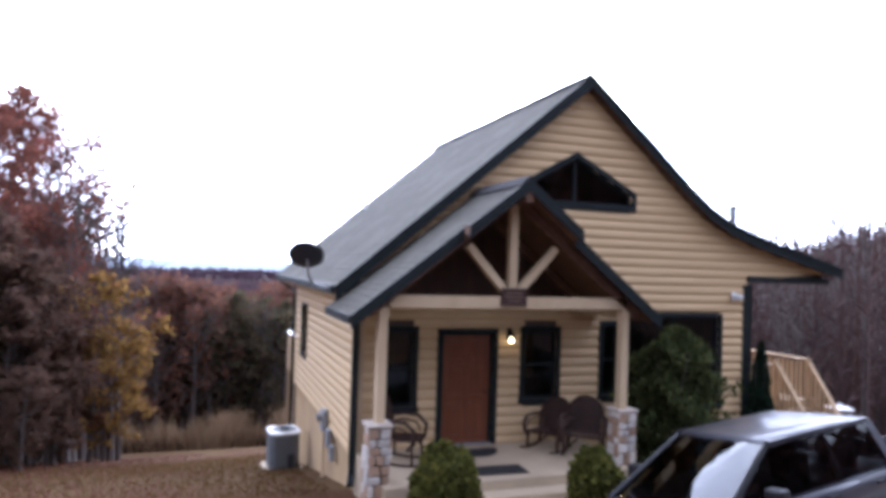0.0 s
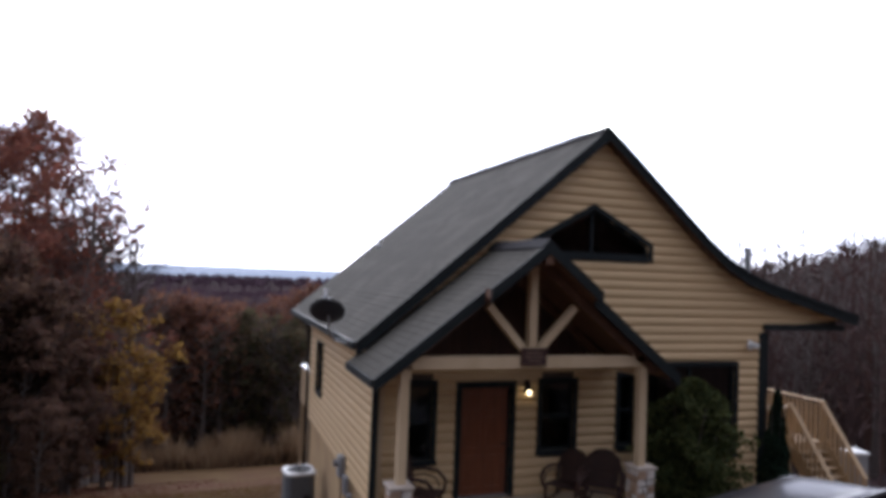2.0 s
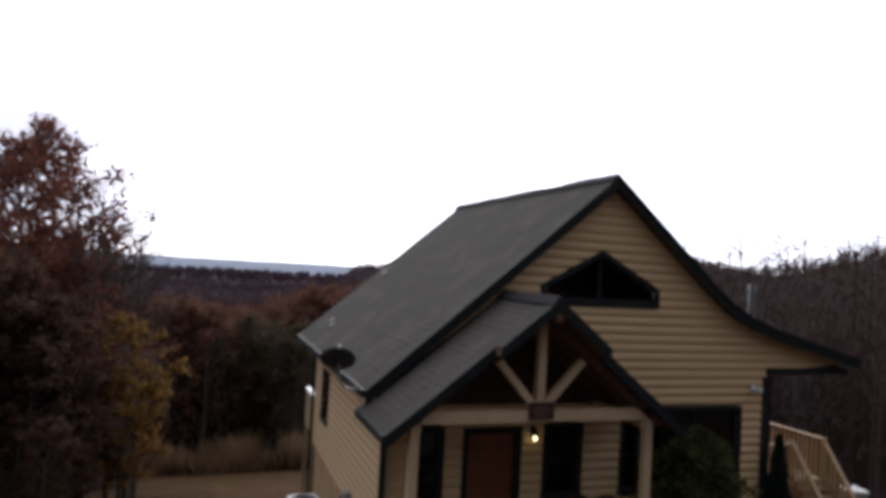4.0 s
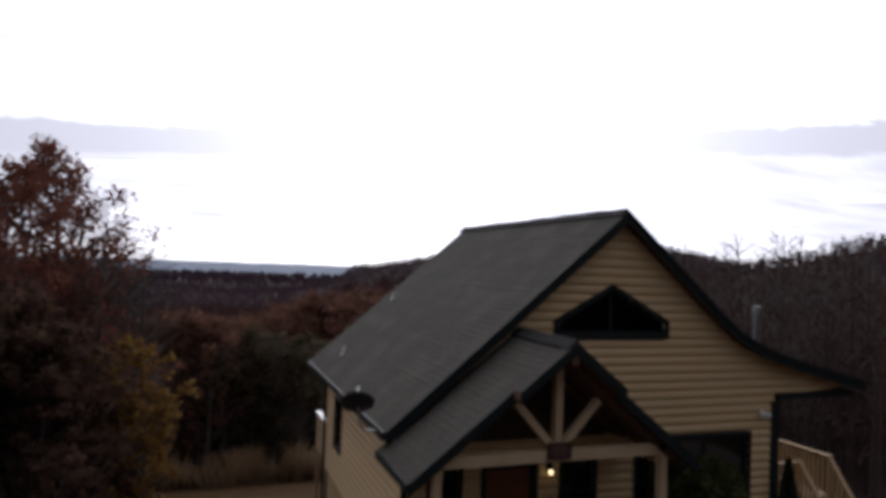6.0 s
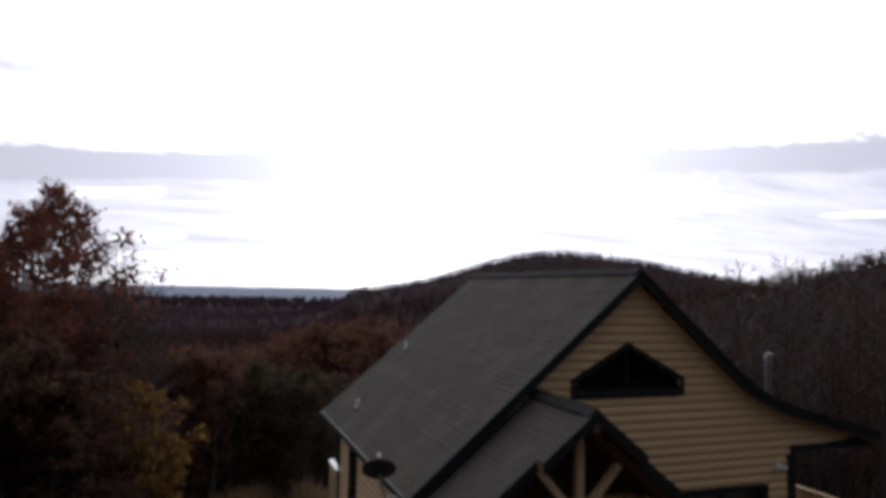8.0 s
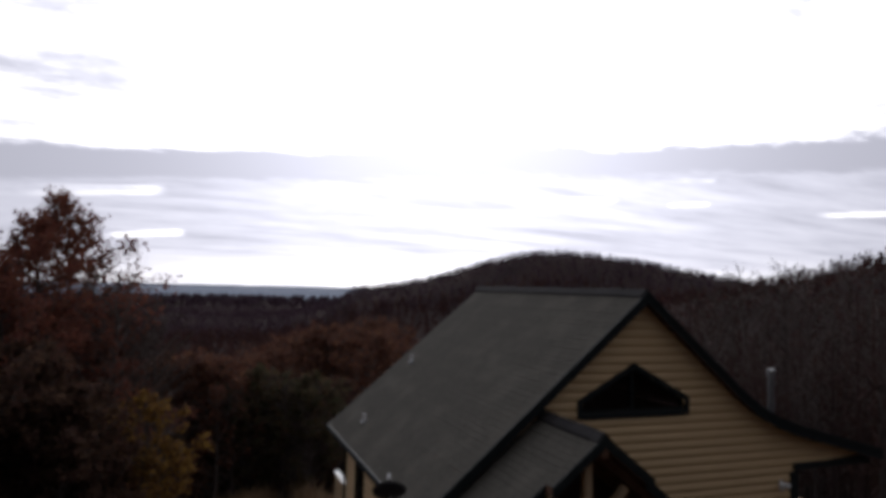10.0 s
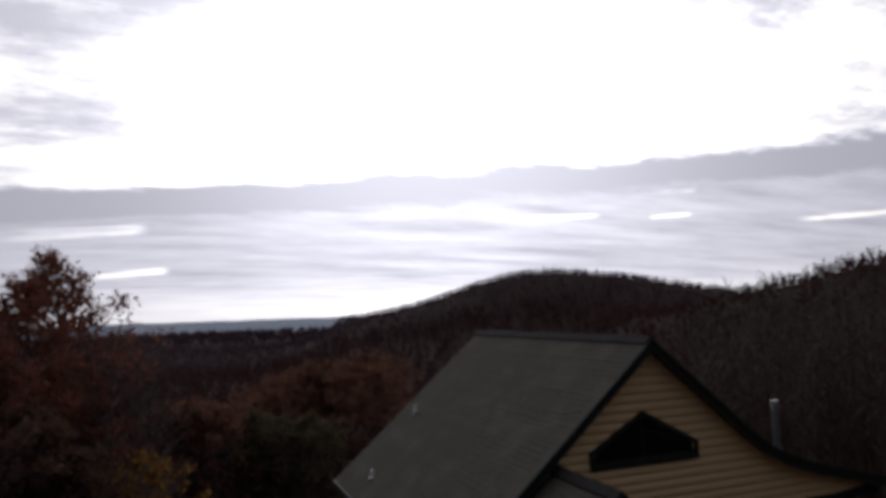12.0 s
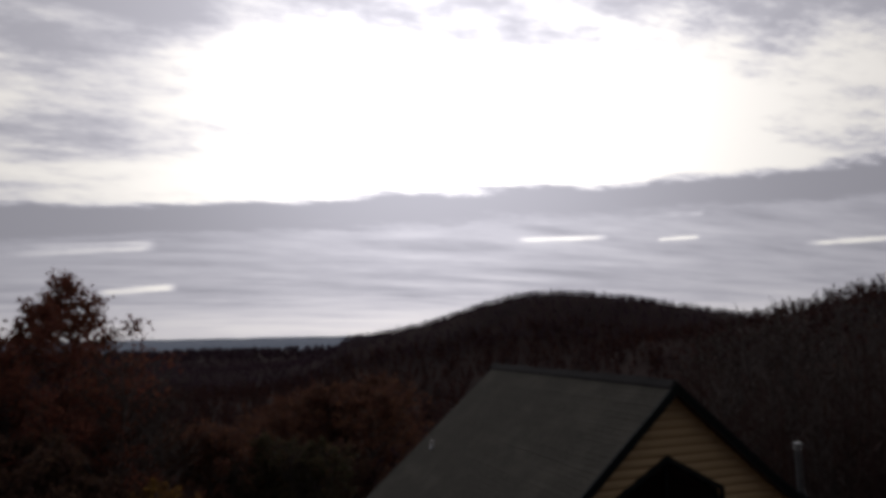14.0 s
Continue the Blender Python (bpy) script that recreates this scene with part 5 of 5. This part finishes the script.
    for s in (-1, 1):
        sheet("side_window", [(1.90, s * 0.885, 1.26), (-0.17, s * 0.925, 1.27), (-0.23, s * 0.715, 1.83), (0.88, s * 0.69, 1.83)])
        sheet("side_window", [(-0.19, s * 0.925, 1.27), (-1.36, s * 0.905, 1.27), (-1.25, s * 0.705, 1.83), (-0.25, s * 0.715, 1.83)])
        # mirror, handles
        b = boxm(1.28, 1.44, s * 0.96 - 0.02, s * 1.18, 1.26, 1.46, 0.03) if s > 0 else boxm(1.28, 1.44, -1.18, -0.94, 1.26, 1.46, 0.03)
        part("door_mirror", b, M["trimblack"], tr)
        for x in (0.10, -1.02):
            part("door_handle", boxm(x - 0.11, x + 0.11, s * 0.95 - 0.01, s * 0.98, 1.10, 1.14, 0.008) if s > 0 else boxm(x - 0.11, x + 0.11, -0.98, -0.94, 1.10, 1.14, 0.008), M["trimblack"], tr)
        part("headlight", boxm(2.72, 2.93, s * 0.80 - 0.10, s * 0.80 + 0.10, 0.84, 1.02, 0.03), M["carglass"], tr)
        for x in (2.0, -2.35):
            wh = part("wheel", cyl(bmesh.new(), 0.40, 0.40, -0.13, 0.13, 28, pose(x, s * 0.83, 0.40, 90)), M["rubber"], tr, "black tyre")
            rim = part("rim", cyl(bmesh.new(), 0.25, 0.23, 0.0, 0.02, 20, pose(x, s * 0.965, 0.40, -90 * s)), M["alloy"], wh)
    sheet("rear_window", [(-1.54, -0.83, 1.27), (-1.56, 0.83, 1.27), (-1.38, 0.63, 1.83), (-1.38, -0.63, 1.83)])
    part("front_bumper", boxm(2.86, 3.04, -0.92, 0.92, 0.42, 0.66, 0.04), M["alloy"], tr)
    part("grille", boxm(2.88, 2.935, -0.62, 0.62, 0.68, 0.98, 0.02), M["trimblack"], tr)
    part("dashboard", boxm(1.0, 1.80, -0.80, 0.80, 1.02, 1.21, 0.05), M["trimblack"], tr)
    for x in (0.35, -0.75):
        for y in (-0.42, 0.42):
            part("seat", box(boxm(x - 0.22, x + 0.22, y - 0.26, y + 0.26, 0.8, 1.06, 0.05), x - 0.30, x - 0.14, y - 0.25, y + 0.25, 1.0, 1.62, 0.05), M["seat"], tr)
    wp = tube(bmesh.new(), [(2.20, 0.5, 1.21), (2.16, 0.02, 1.27)], 0.012)
    part("wiper", wp, M["trimblack"], tr)
    wp = tube(bmesh.new(), [(2.27, -0.1, 1.21), (2.05, -0.56, 1.28)], 0.012)
    part("wiper", wp, M["trimblack"], tr)
    return tr


truck()


# ------------------------------------------------------------------ plants
def quads(centres, size, rng, flat=0.0, aspect=1.6):
    """Leaf-like quads at centres, turned at random; flat: pull towards lying level."""
    n = len(centres)
    a = rng.normal(size=(n, 3))
    a[:, 2] *= 1 - flat
    a /= np.linalg.norm(a, axis=1)[:, None]
    t = rng.normal(size=(n, 3))
    c = np.cross(a, t)
    c /= np.linalg.norm(c, axis=1)[:, None]
    s = (size * rng.uniform(0.6, 1.4, n))[:, None]
    a, c = a * s * aspect / 2, c * s / 2
    v = np.stack([centres - a, centres + c, centres + a, centres - c], 1).reshape(-1, 3)
    return v


def quad_mesh(name, v, mat, parent=None):
    n = len(v) // 4
    me = bpy.data.meshes.new(name)
    me.vertices.add(4 * n)
    me.vertices.foreach_set("co", np.ascontiguousarray(v, dtype=np.float32).ravel())
    me.loops.add(4 * n)
    me.loops.foreach_set("vertex_index", np.arange(4 * n, dtype=np.int32))
    me.polygons.add(n)
    me.polygons.foreach_set("loop_start", np.arange(0, 4 * n, 4, dtype=np.int32))
    me.update(calc_edges=True)
    me.materials.append(mat)
    ob = new(name, me)
    if parent:
        ob.parent = parent
    return ob


def make_tree(seed, H, spread, low, n_leaf, size, mat, label, group="trees at the edge of the lawn", limbs=26, jitter=0.06, clump=1.0, taper=0.0):
    """Tapered trunk, limbs, twigs, and leaves in loose clumps on the twigs."""
    rng = np.random.default_rng(seed)
    t = thing("tree", label, "tree", group)
    b = bmesh.new()
    bend = rng.normal(size=2) * 0.03 * H

    def axis(f):
        return Vector((bend[0] * f * f + 0.02 * H * math.sin(4 * f + seed), bend[1] * f * f, H * f))
    tube(b, [axis(i / 9) for i in range(10)], 0.018 * H + 0.03, 7, 0.015)
    tips = []
    for i in range(limbs):
        f = low + (0.97 - low) * (i + rng.uniform(0, 1)) / limbs
        shape = math.sin(math.pi * min(1, (f - low) / (1 - low) * 0.82 + 0.18)) ** 0.7
        ln = spread * shape * (1 - taper * f) * rng.uniform(0.6, 1.15) + 0.25
        az = i * 2.4 + rng.uniform(-0.5, 0.5)
        rise = rng.uniform(0.25, 0.9)
        p0 = axis(f)
        d = Vector((math.cos(az), math.sin(az), rise)).normalized()
        pts = [p0, p0 + d * ln * 0.5 + Vector((0, 0, 0.06 * ln)), p0 + d * ln + Vector((0, 0, 0.16 * ln))]
        tube(b, pts, 0.012 + 0.014 * ln, 4, 0.008)
        for j in range(4):
            q = rng.uniform(0.35, 1.0)
            s = pts[0].lerp(pts[2], q)
            dd = (d + Vector(rng.normal(size=3) * 0.55)).normalized()
            e = s + dd * ln * rng.uniform(0.25, 0.5)
            tube(b, [s, e], 0.012 + 0.004 * ln, 3, 0.005)
            tips.append((s, e))
    part("trunk", b, M["bark"], t)
    if n_leaf:
        keep = [q for q in tips if rng.random() < clump]
        k = rng.integers(0, len(keep), n_leaf)
        u = rng.uniform(0.2, 1.15, n_leaf)
        s = np.array([keep[i][0][:] for i in k])
        e = np.array([keep[i][1][:] for i in k])
        c = s + (e - s) * u[:, None] + rng.normal(size=(n_leaf, 3)) * jitter * spread
        quad_mesh("crown", quads(c, size, rng, 0.3), mat, t)
    return t


EYE_XY = (-3.5, -11.5)


def polar(az, d):
    return EYE_XY[0] + d * math.sin(radians(az)), EYE_XY[1] + d * math.cos(radians(az))


def plant(t, az, d, s=1.0, rz=0.0, sink=0.15):
    x, y = polar(az, d)
    return pose(x, y, ground_z(x, y) - sink, 0, 0, rz) @ Matrix.Diagonal((s, s, s, 1))


T_RUST = make_tree(5, 17.4, 5.6, 0.10, 9000, 0.15, M["rust"], "tall oak with sparse rust-red autumn leaves at the lawn's edge", limbs=84, jitter=0.05, clump=0.45, taper=0.55)
T_BROWN = make_tree(11, 10.0, 3.0, 0.10, 6000, 0.17, M["brown"], "brown-leaved oak in the dense belt of trees beside the lawn", limbs=34)
T_YELLOW = make_tree(17, 7.4, 1.7, 0.08, 1700, 0.14, M["yellow"], "small tree with yellow-orange autumn leaves at the lawn's edge", limbs=34, clump=0.55)
T_OLIVE = make_tree(23, 9.0, 2.6, 0.12, 3400, 0.17, M["olive"], "dull olive-green tree in the belt behind the lawn", limbs=44, clump=0.7)
T_BARE = make_tree(31, 12.0, 2.4, 0.22, 0, 0.2, M["brown"], "bare grey-brown tree with fine leafless twigs", "bare trees", limbs=46)
T_RED = make_tree(41, 8.6, 2.8, 0.12, 3000, 0.16, M["ember"], "round-crowned tree with dull orange-red autumn leaves", limbs=44, clump=0.7)
rng = random.Random(12)


def stand(t, height, az, d, top):
    """A place in that direction, the tree scaled so that its crown reaches up to the level top."""
    x, y = polar(az, d)
    return plant(t, az, d, (top - ground_z(x, y) + 0.15) / height, rng.uniform(0, 360))


# the wood beside the lawn, thick and tall towards the side, and the lower belt beyond the lawn's far edge
for t, height, n, az0, az1, d0, d1, top0, top1 in (
        (T_RUST, 17.4, 4, -24, -12.6, 30, 35, 8.0, 9.6), (T_RUST, 17.4, 4, -12.6, -8.2, 31, 37, 4.6, 6.8), (T_BROWN, 10.0, 12, -24, -8.5, 26, 34, 2.6, 5.4),
        (T_BROWN, 10.0, 8, -16, -7.4, 24, 28, -0.6, 1.6), (T_RED, 8.6, 4, -10.5, -7.2, 28, 34, 0.5, 3.4), (T_OLIVE, 9.0, 5, -20, -12.5, 22, 26, -1.4, 0.8),
        (T_RUST, 17.4, 1, -12.9, -12.3, 35, 36, 10.2, 10.4), (T_BARE, 12.0, 1, -9.2, -8.4, 37, 39, 8.6, 9.2), (T_BARE, 12.0, 6, -16, -7.6, 30, 38, 6.4, 8.6), (T_BARE, 12.0, 5, -7.0, -4.2, 35, 42, 5.6, 7.8), (T_YELLOW, 7.4, 3, -6.0, -3.9, 27.5, 31, -1.6, 1.4),
        (T_RED, 8.6, 5, -4.6, 1.2, 51, 58, -0.8, 1.6), (T_OLIVE, 9.0, 7, -3.6, 9.5, 51, 60, -1.6, 0.8), (T_BROWN, 10.0, 6, -4.5, 11.5, 54, 64, -2.6, 0.2),
        (T_BARE, 12.0, 26, -4.5, 8.5, 50, 57, -1.5, 1.6), (T_RED, 8.6, 10, 4.5, 15, 72, 98, -1.0, 2.2)):
    for i in range(n):
        az = az0 + (az1 - az0) * (i + rng.uniform(0.1, 0.9)) / n
        copy_thing(t, stand(t, height, az, rng.uniform(d0, d1), rng.uniform(top0, top1)))
# tall bare trees on the far side of the house
for i in range(17):
    az = 39.5 + 17 * (i + rng.uniform(0, 0.8)) / 17
    d = rng.uniform(72, 98)
    x, y = polar(az, d)
    top = 5.2 + d * rng.uniform(0.03, 0.082)
    copy_thing(T_BARE, plant(T_BARE, az, d, (top - ground_z(x, y)) / 12.0, rng.uniform(0, 360)))
for i in range(14):
    az = 39 + 18 * (i + rng.uniform(0, 0.8)) / 14
    t = T_BARE
    copy_thing(t, plant(t, az, rng.uniform(40, 75), rng.uniform(0.95, 1.3), rng.uniform(0, 360)))
# the first of each kind
T_RUST.matrix_basis = stand(T_RUST, 17.4, -10.7, 39.1, 11.8)
T_BROWN.matrix_basis = stand(T_BROWN, 10.0, -14.5, 29, 5.0)
T_YELLOW.matrix_basis = stand(T_YELLOW, 7.4, -4.7, 29.5, 3.0)
T_OLIVE.matrix_basis = stand(T_OLIVE, 9.0, 4.0, 54, 0.8)
T_BARE.matrix_basis = stand(T_BARE, 12.0, -7.4, 34, 8.2)
T_RED.matrix_basis = stand(T_RED, 8.6, -1.8, 53, 1.9)


def woods(name, label, n, r0, r1, az0, az1, h, per, size, mat, seed, aspect=1.6, flat=0.15, stems=True):
    """Many small trees over the slopes as one mesh: loose crowns and pale stems."""
    rg = np.random.default_rng(seed)
    out = []
    r = np.sqrt(rg.uniform(r0 * r0, r1 * r1, n))
    az = rg.uniform(az0, az1, n)
    for q, a in zip(r, az):
        x, y = EYE_XY[0] + q * math.sin(radians(a)), EYE_XY[1] + q * math.cos(radians(a))
        z = ground_z(x, y)
        hh = h * rg.uniform(0.6, 1.25)
        w = hh * rg.uniform(0.20, 0.34)
        c = rg.normal(size=(per, 3)) * 0.42
        c[:, 2] = rg.uniform(0.25 if stems else 0.0, 1.0, per)
        c[:, :2] *= (1.15 - c[:, 2:3] * 0.75)
        pts = np.stack([x + c[:, 0] * w, y + c[:, 1] * w, z + c[:, 2] * hh], 1)
        out.append(quads(pts, np.full(per, size), rg, flat, aspect))
        if not stems:
            continue
        # stem as one slim upright quad
        u = rg.uniform(0, math.tau)
        dx, dy = 0.016 * hh * math.cos(u), 0.016 * hh * math.sin(u)
        out.append(np.array([(x - dx, y - dy, z - 1), (x + dx, y + dy, z - 1), (x + dx * 0.2, y + dy * 0.2, z + hh * 1.05), (x - dx * 0.2, y - dy * 0.2, z + hh * 1.05)]))
    return tagged(quad_mesh(name, np.concatenate(out), mat), label, "woods", kind="stuff")


woods("bare_woods", "bare grey-brown woods with upright stems beyond the deck", 1300, 40, 190, 30, 66, 12, 120, 0.13, M["barewoods"], 9, 8.0, -1.6)
woods("near_woods", "mixed brown and rust autumn woods falling away below the lawn", 800, 58, 175, -34, 32, 9.5, 120, 0.55, M["woods"], 1)
# trees added out of view to darken what the truck's windows reflect
woods("woods_behind", "brown autumn woods on the rise behind the drive", 420, 33, 80, 95, 265, 17, 150, 0.95, M["woods"], 8)
woods("valley_woods", "late autumn woods over the valley", 6000, 170, 620, -36, 66, 7.5, 34, 0.8, M["woods"], 2, stems=False)
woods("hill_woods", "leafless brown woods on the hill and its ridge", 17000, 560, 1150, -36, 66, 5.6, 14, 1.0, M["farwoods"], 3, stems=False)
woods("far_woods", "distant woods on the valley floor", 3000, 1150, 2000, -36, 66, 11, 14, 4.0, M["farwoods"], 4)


def shrub(name, label, cat, at, rx, rz, n, size, mat, seed, shape="ball", stems=6):
    rg = np.random.default_rng(seed)
    s = thing(name, label, cat, at=at)
    b = bmesh.new()
    for i in range(stems):
        a = i * math.tau / stems
        tube(b, [(0.04 * math.cos(a), 0.04 * math.sin(a), -0.05), (rx * 0.35 * math.cos(a), rx * 0.35 * math.sin(a), rz * 0.5), (rx * 0.5 * math.cos(a + 0.3), rx * 0.5 * math.sin(a + 0.3), rz * 0.85)], 0.018, 5, 0.006)
    part("stem", b, M["bark"], s)
    d = rg.normal(size=(n, 3))
    d /= np.linalg.norm(d, axis=1)[:, None]
    rad = rg.uniform(0.55, 1.0, n) ** 0.5
    lump = np.array([1 + 0.20 * noise.noise((q[0] * 2.2 + seed, q[1] * 2.2, q[2] * 2.2)) + 0.10 * noise.noise((q[0] * 6, q[1] * 6 + seed, q[2] * 6)) for q in d])
    p = d * (rad * lump)[:, None]
    if shape == "cone":
        f = rg.uniform(0, 1, n) ** 1.3
        a = rg.uniform(0, math.tau, n)
        w = (1 - f) ** 0.7 * rg.uniform(0.6, 1.05, n) * (1 + 0.12 * np.sin(f * 30 + a))
        pts = np.stack([rx * w * np.cos(a), rx * w * np.sin(a), f * rz], 1)
    elif shape == "loose":
        f = rg.uniform(0, 1, n)
        a = rg.uniform(0, math.tau, n)
        tier = 0.75 + 0.25 * np.sin(f * 24 + 2 * np.sin(a * 3))
        w = (1.04 - 0.9 * f ** 4.5) * tier * rg.uniform(0.35, 1.08, n)
        w *= 1 + 0.20 * np.sin(a * 5 + f * 9) + 0.12 * np.sin(a * 2 - f * 5)
        pts = np.stack([rx * w * np.cos(a), rx * w * np.sin(a) * 0.75, f * rz], 1)
    else:
        pts = np.stack([p[:, 0] * rx, p[:, 1] * rx, rz * 0.52 + p[:, 2] * rz * 0.5], 1)
    pts[:, 2] = np.maximum(pts[:, 2], 0.03)
    quad_mesh("foliage", quads(pts, np.full(n, size), rg, 0.0, 1.9), mat, s)
    return s


def on_ground(x, y):
    return (x, y, ground_z(x, y))


shrub("boxwood_bush", "round bright green boxwood bush before the porch steps", "bush", on_ground(0.59, -3.0), 0.50, 1.46, 7000, 0.06, M["boxwood"], 2)
shrub("boxwood_bush", "smaller rounded green boxwood bush beside the porch pier", "bush", on_ground(2.83, -3.25), 0.40, 1.32, 5200, 0.06, M["boxwood"], 5)
shrub("evergreen_shrub", "large loose dark green evergreen shrub in front of the picture window", "shrub", on_ground(6.05, -0.95), 1.12, 3.05, 22000, 0.055, M["yew"], 9, "loose")
shrub("cypress", "slim dark conical cypress at the house corner", "conifer", on_ground(8.80, -0.35), 0.38, 2.60, 9000, 0.06, M["cone"], 13, "cone")

# ------------------------------------------------------------------ grasses and leaves
def blades(name, label, pts, h, w, mat, seed, lean=0.35):
    rg = np.random.default_rng(seed)
    n = len(pts)
    a = rg.uniform(0, math.tau, n)
    d = np.stack([np.cos(a), np.sin(a), np.zeros(n)], 1)
    hh = h * rg.uniform(0.5, 1.25, n)
    tip = pts + np.stack([rg.normal(size=n) * lean * hh, rg.normal(size=n) * lean * hh, hh], 1)
    ww = (w * rg.uniform(0.6, 1.4, n))[:, None]
    v = np.stack([pts - d * ww, pts + d * ww, tip + d * ww * 0.25, tip - d * ww * 0.25], 1).reshape(-1, 3)
    return tagged(quad_mesh(name, v, mat), label, "grass", kind="stuff")


rg = np.random.default_rng(77)


def scatter(n, x0, x1, y0, y1, ok):
    out = []
    while len(out) < n:
        x, y = rg.uniform(x0, x1), rg.uniform(y0, y1)
        if ok(x, y):
            out.append((x, y, ground_z(x, y) - 0.01))
    return np.array(out)


def house_free(x, y):
    return not (-0.35 < x < 9 and -2.8 < y < 9)


def brush_ok(x, y):
    edge = 35.4 + 0.9 * noise.noise((x / 3.5, 0, 0)) - 0.35 * max(0, -x - 9)
    return edge < y < edge + 4.0 and rg.uniform() < 0.6 + 0.7 * noise.noise((x / 1.8, y / 1.8, 3))


brush = scatter(15000, -12.0, 13.0, 30, 41, brush_ok)
tall = np.array([max(0.0, 0.45 + 0.9 * noise.noise((p[0] / 1.3, p[1] / 2.4, 5))) for p in brush])
blades("weeds", "dark withered weeds among the tall grass", scatter(6000, -15, 13, 30, 41, brush_ok), 0.9, 0.035, M["brown"], 6, 0.4)
blades("tall_dry_grass", "tall dry tan grass and weeds along the lawn's edge", brush, 0.6 + 1.9 * tall, 0.038, M["drygrass"], 4, 0.22)
blades("turf", "short dry grass of the lawn", scatter(45000, -11, 1, -5, 13, house_free), 0.055, 0.012, M["turf"], 5, 0.8)
lv = scatter(24000, -14, 0.5, -6, 20, lambda x, y: house_free(x, y) and rg.uniform() < 0.12 + 0.75 * min(1, max(0, (-x - 2) / 5)) + 0.4 * noise.noise((x / 2, y / 2, 9)))
lv[:, 2] += 0.03
tagged(quad_mesh("leaf_litter", quads(lv, np.full(len(lv), 0.042), rg, 0.0, 1.4) * 1.0, M["fallen"]), "fallen brown and red leaves scattered on the lawn", "leaf litter", kind="stuff")

# ------------------------------------------------------------------ cladding and roofing, piece by piece
siding(wf, left_limit, right_limit, 0.205, 7.46, [(o[0] - 0.02, o[1] + 0.02, o[2], o[3]) for o in FRONT_OPEN], front3)
siding(wl, lambda z: 0.0, lambda z: WALL_B, 0.22, 3.33, LEFT_OPEN, left3)
siding(wr, lambda z: 0.05, lambda z: WALL_B, 0.13, 4.3, [], right3)
shingles(roof, LEFT_ROOF, ROOF_Y0, ROOF_Y1)
shingles(roof_r, RIGHT_ROOF, ROOF_Y0, ROOF_Y1)
shingles(pl, P_LEFT, PY, -0.05)
shingles(pr, P_RIGHT, PY, -0.05)
for up, slab in PEAKS:
    shingles(slab, up, PY - 0.262, PY - 0.002)
ridge_caps(ROOF_Y0, ROOF_Y1, RIDGE_X, RIDGE_Z, 0.86)
ridge_caps(PY - 0.26, -0.1, PX, PZ + 0.02, 0.86)
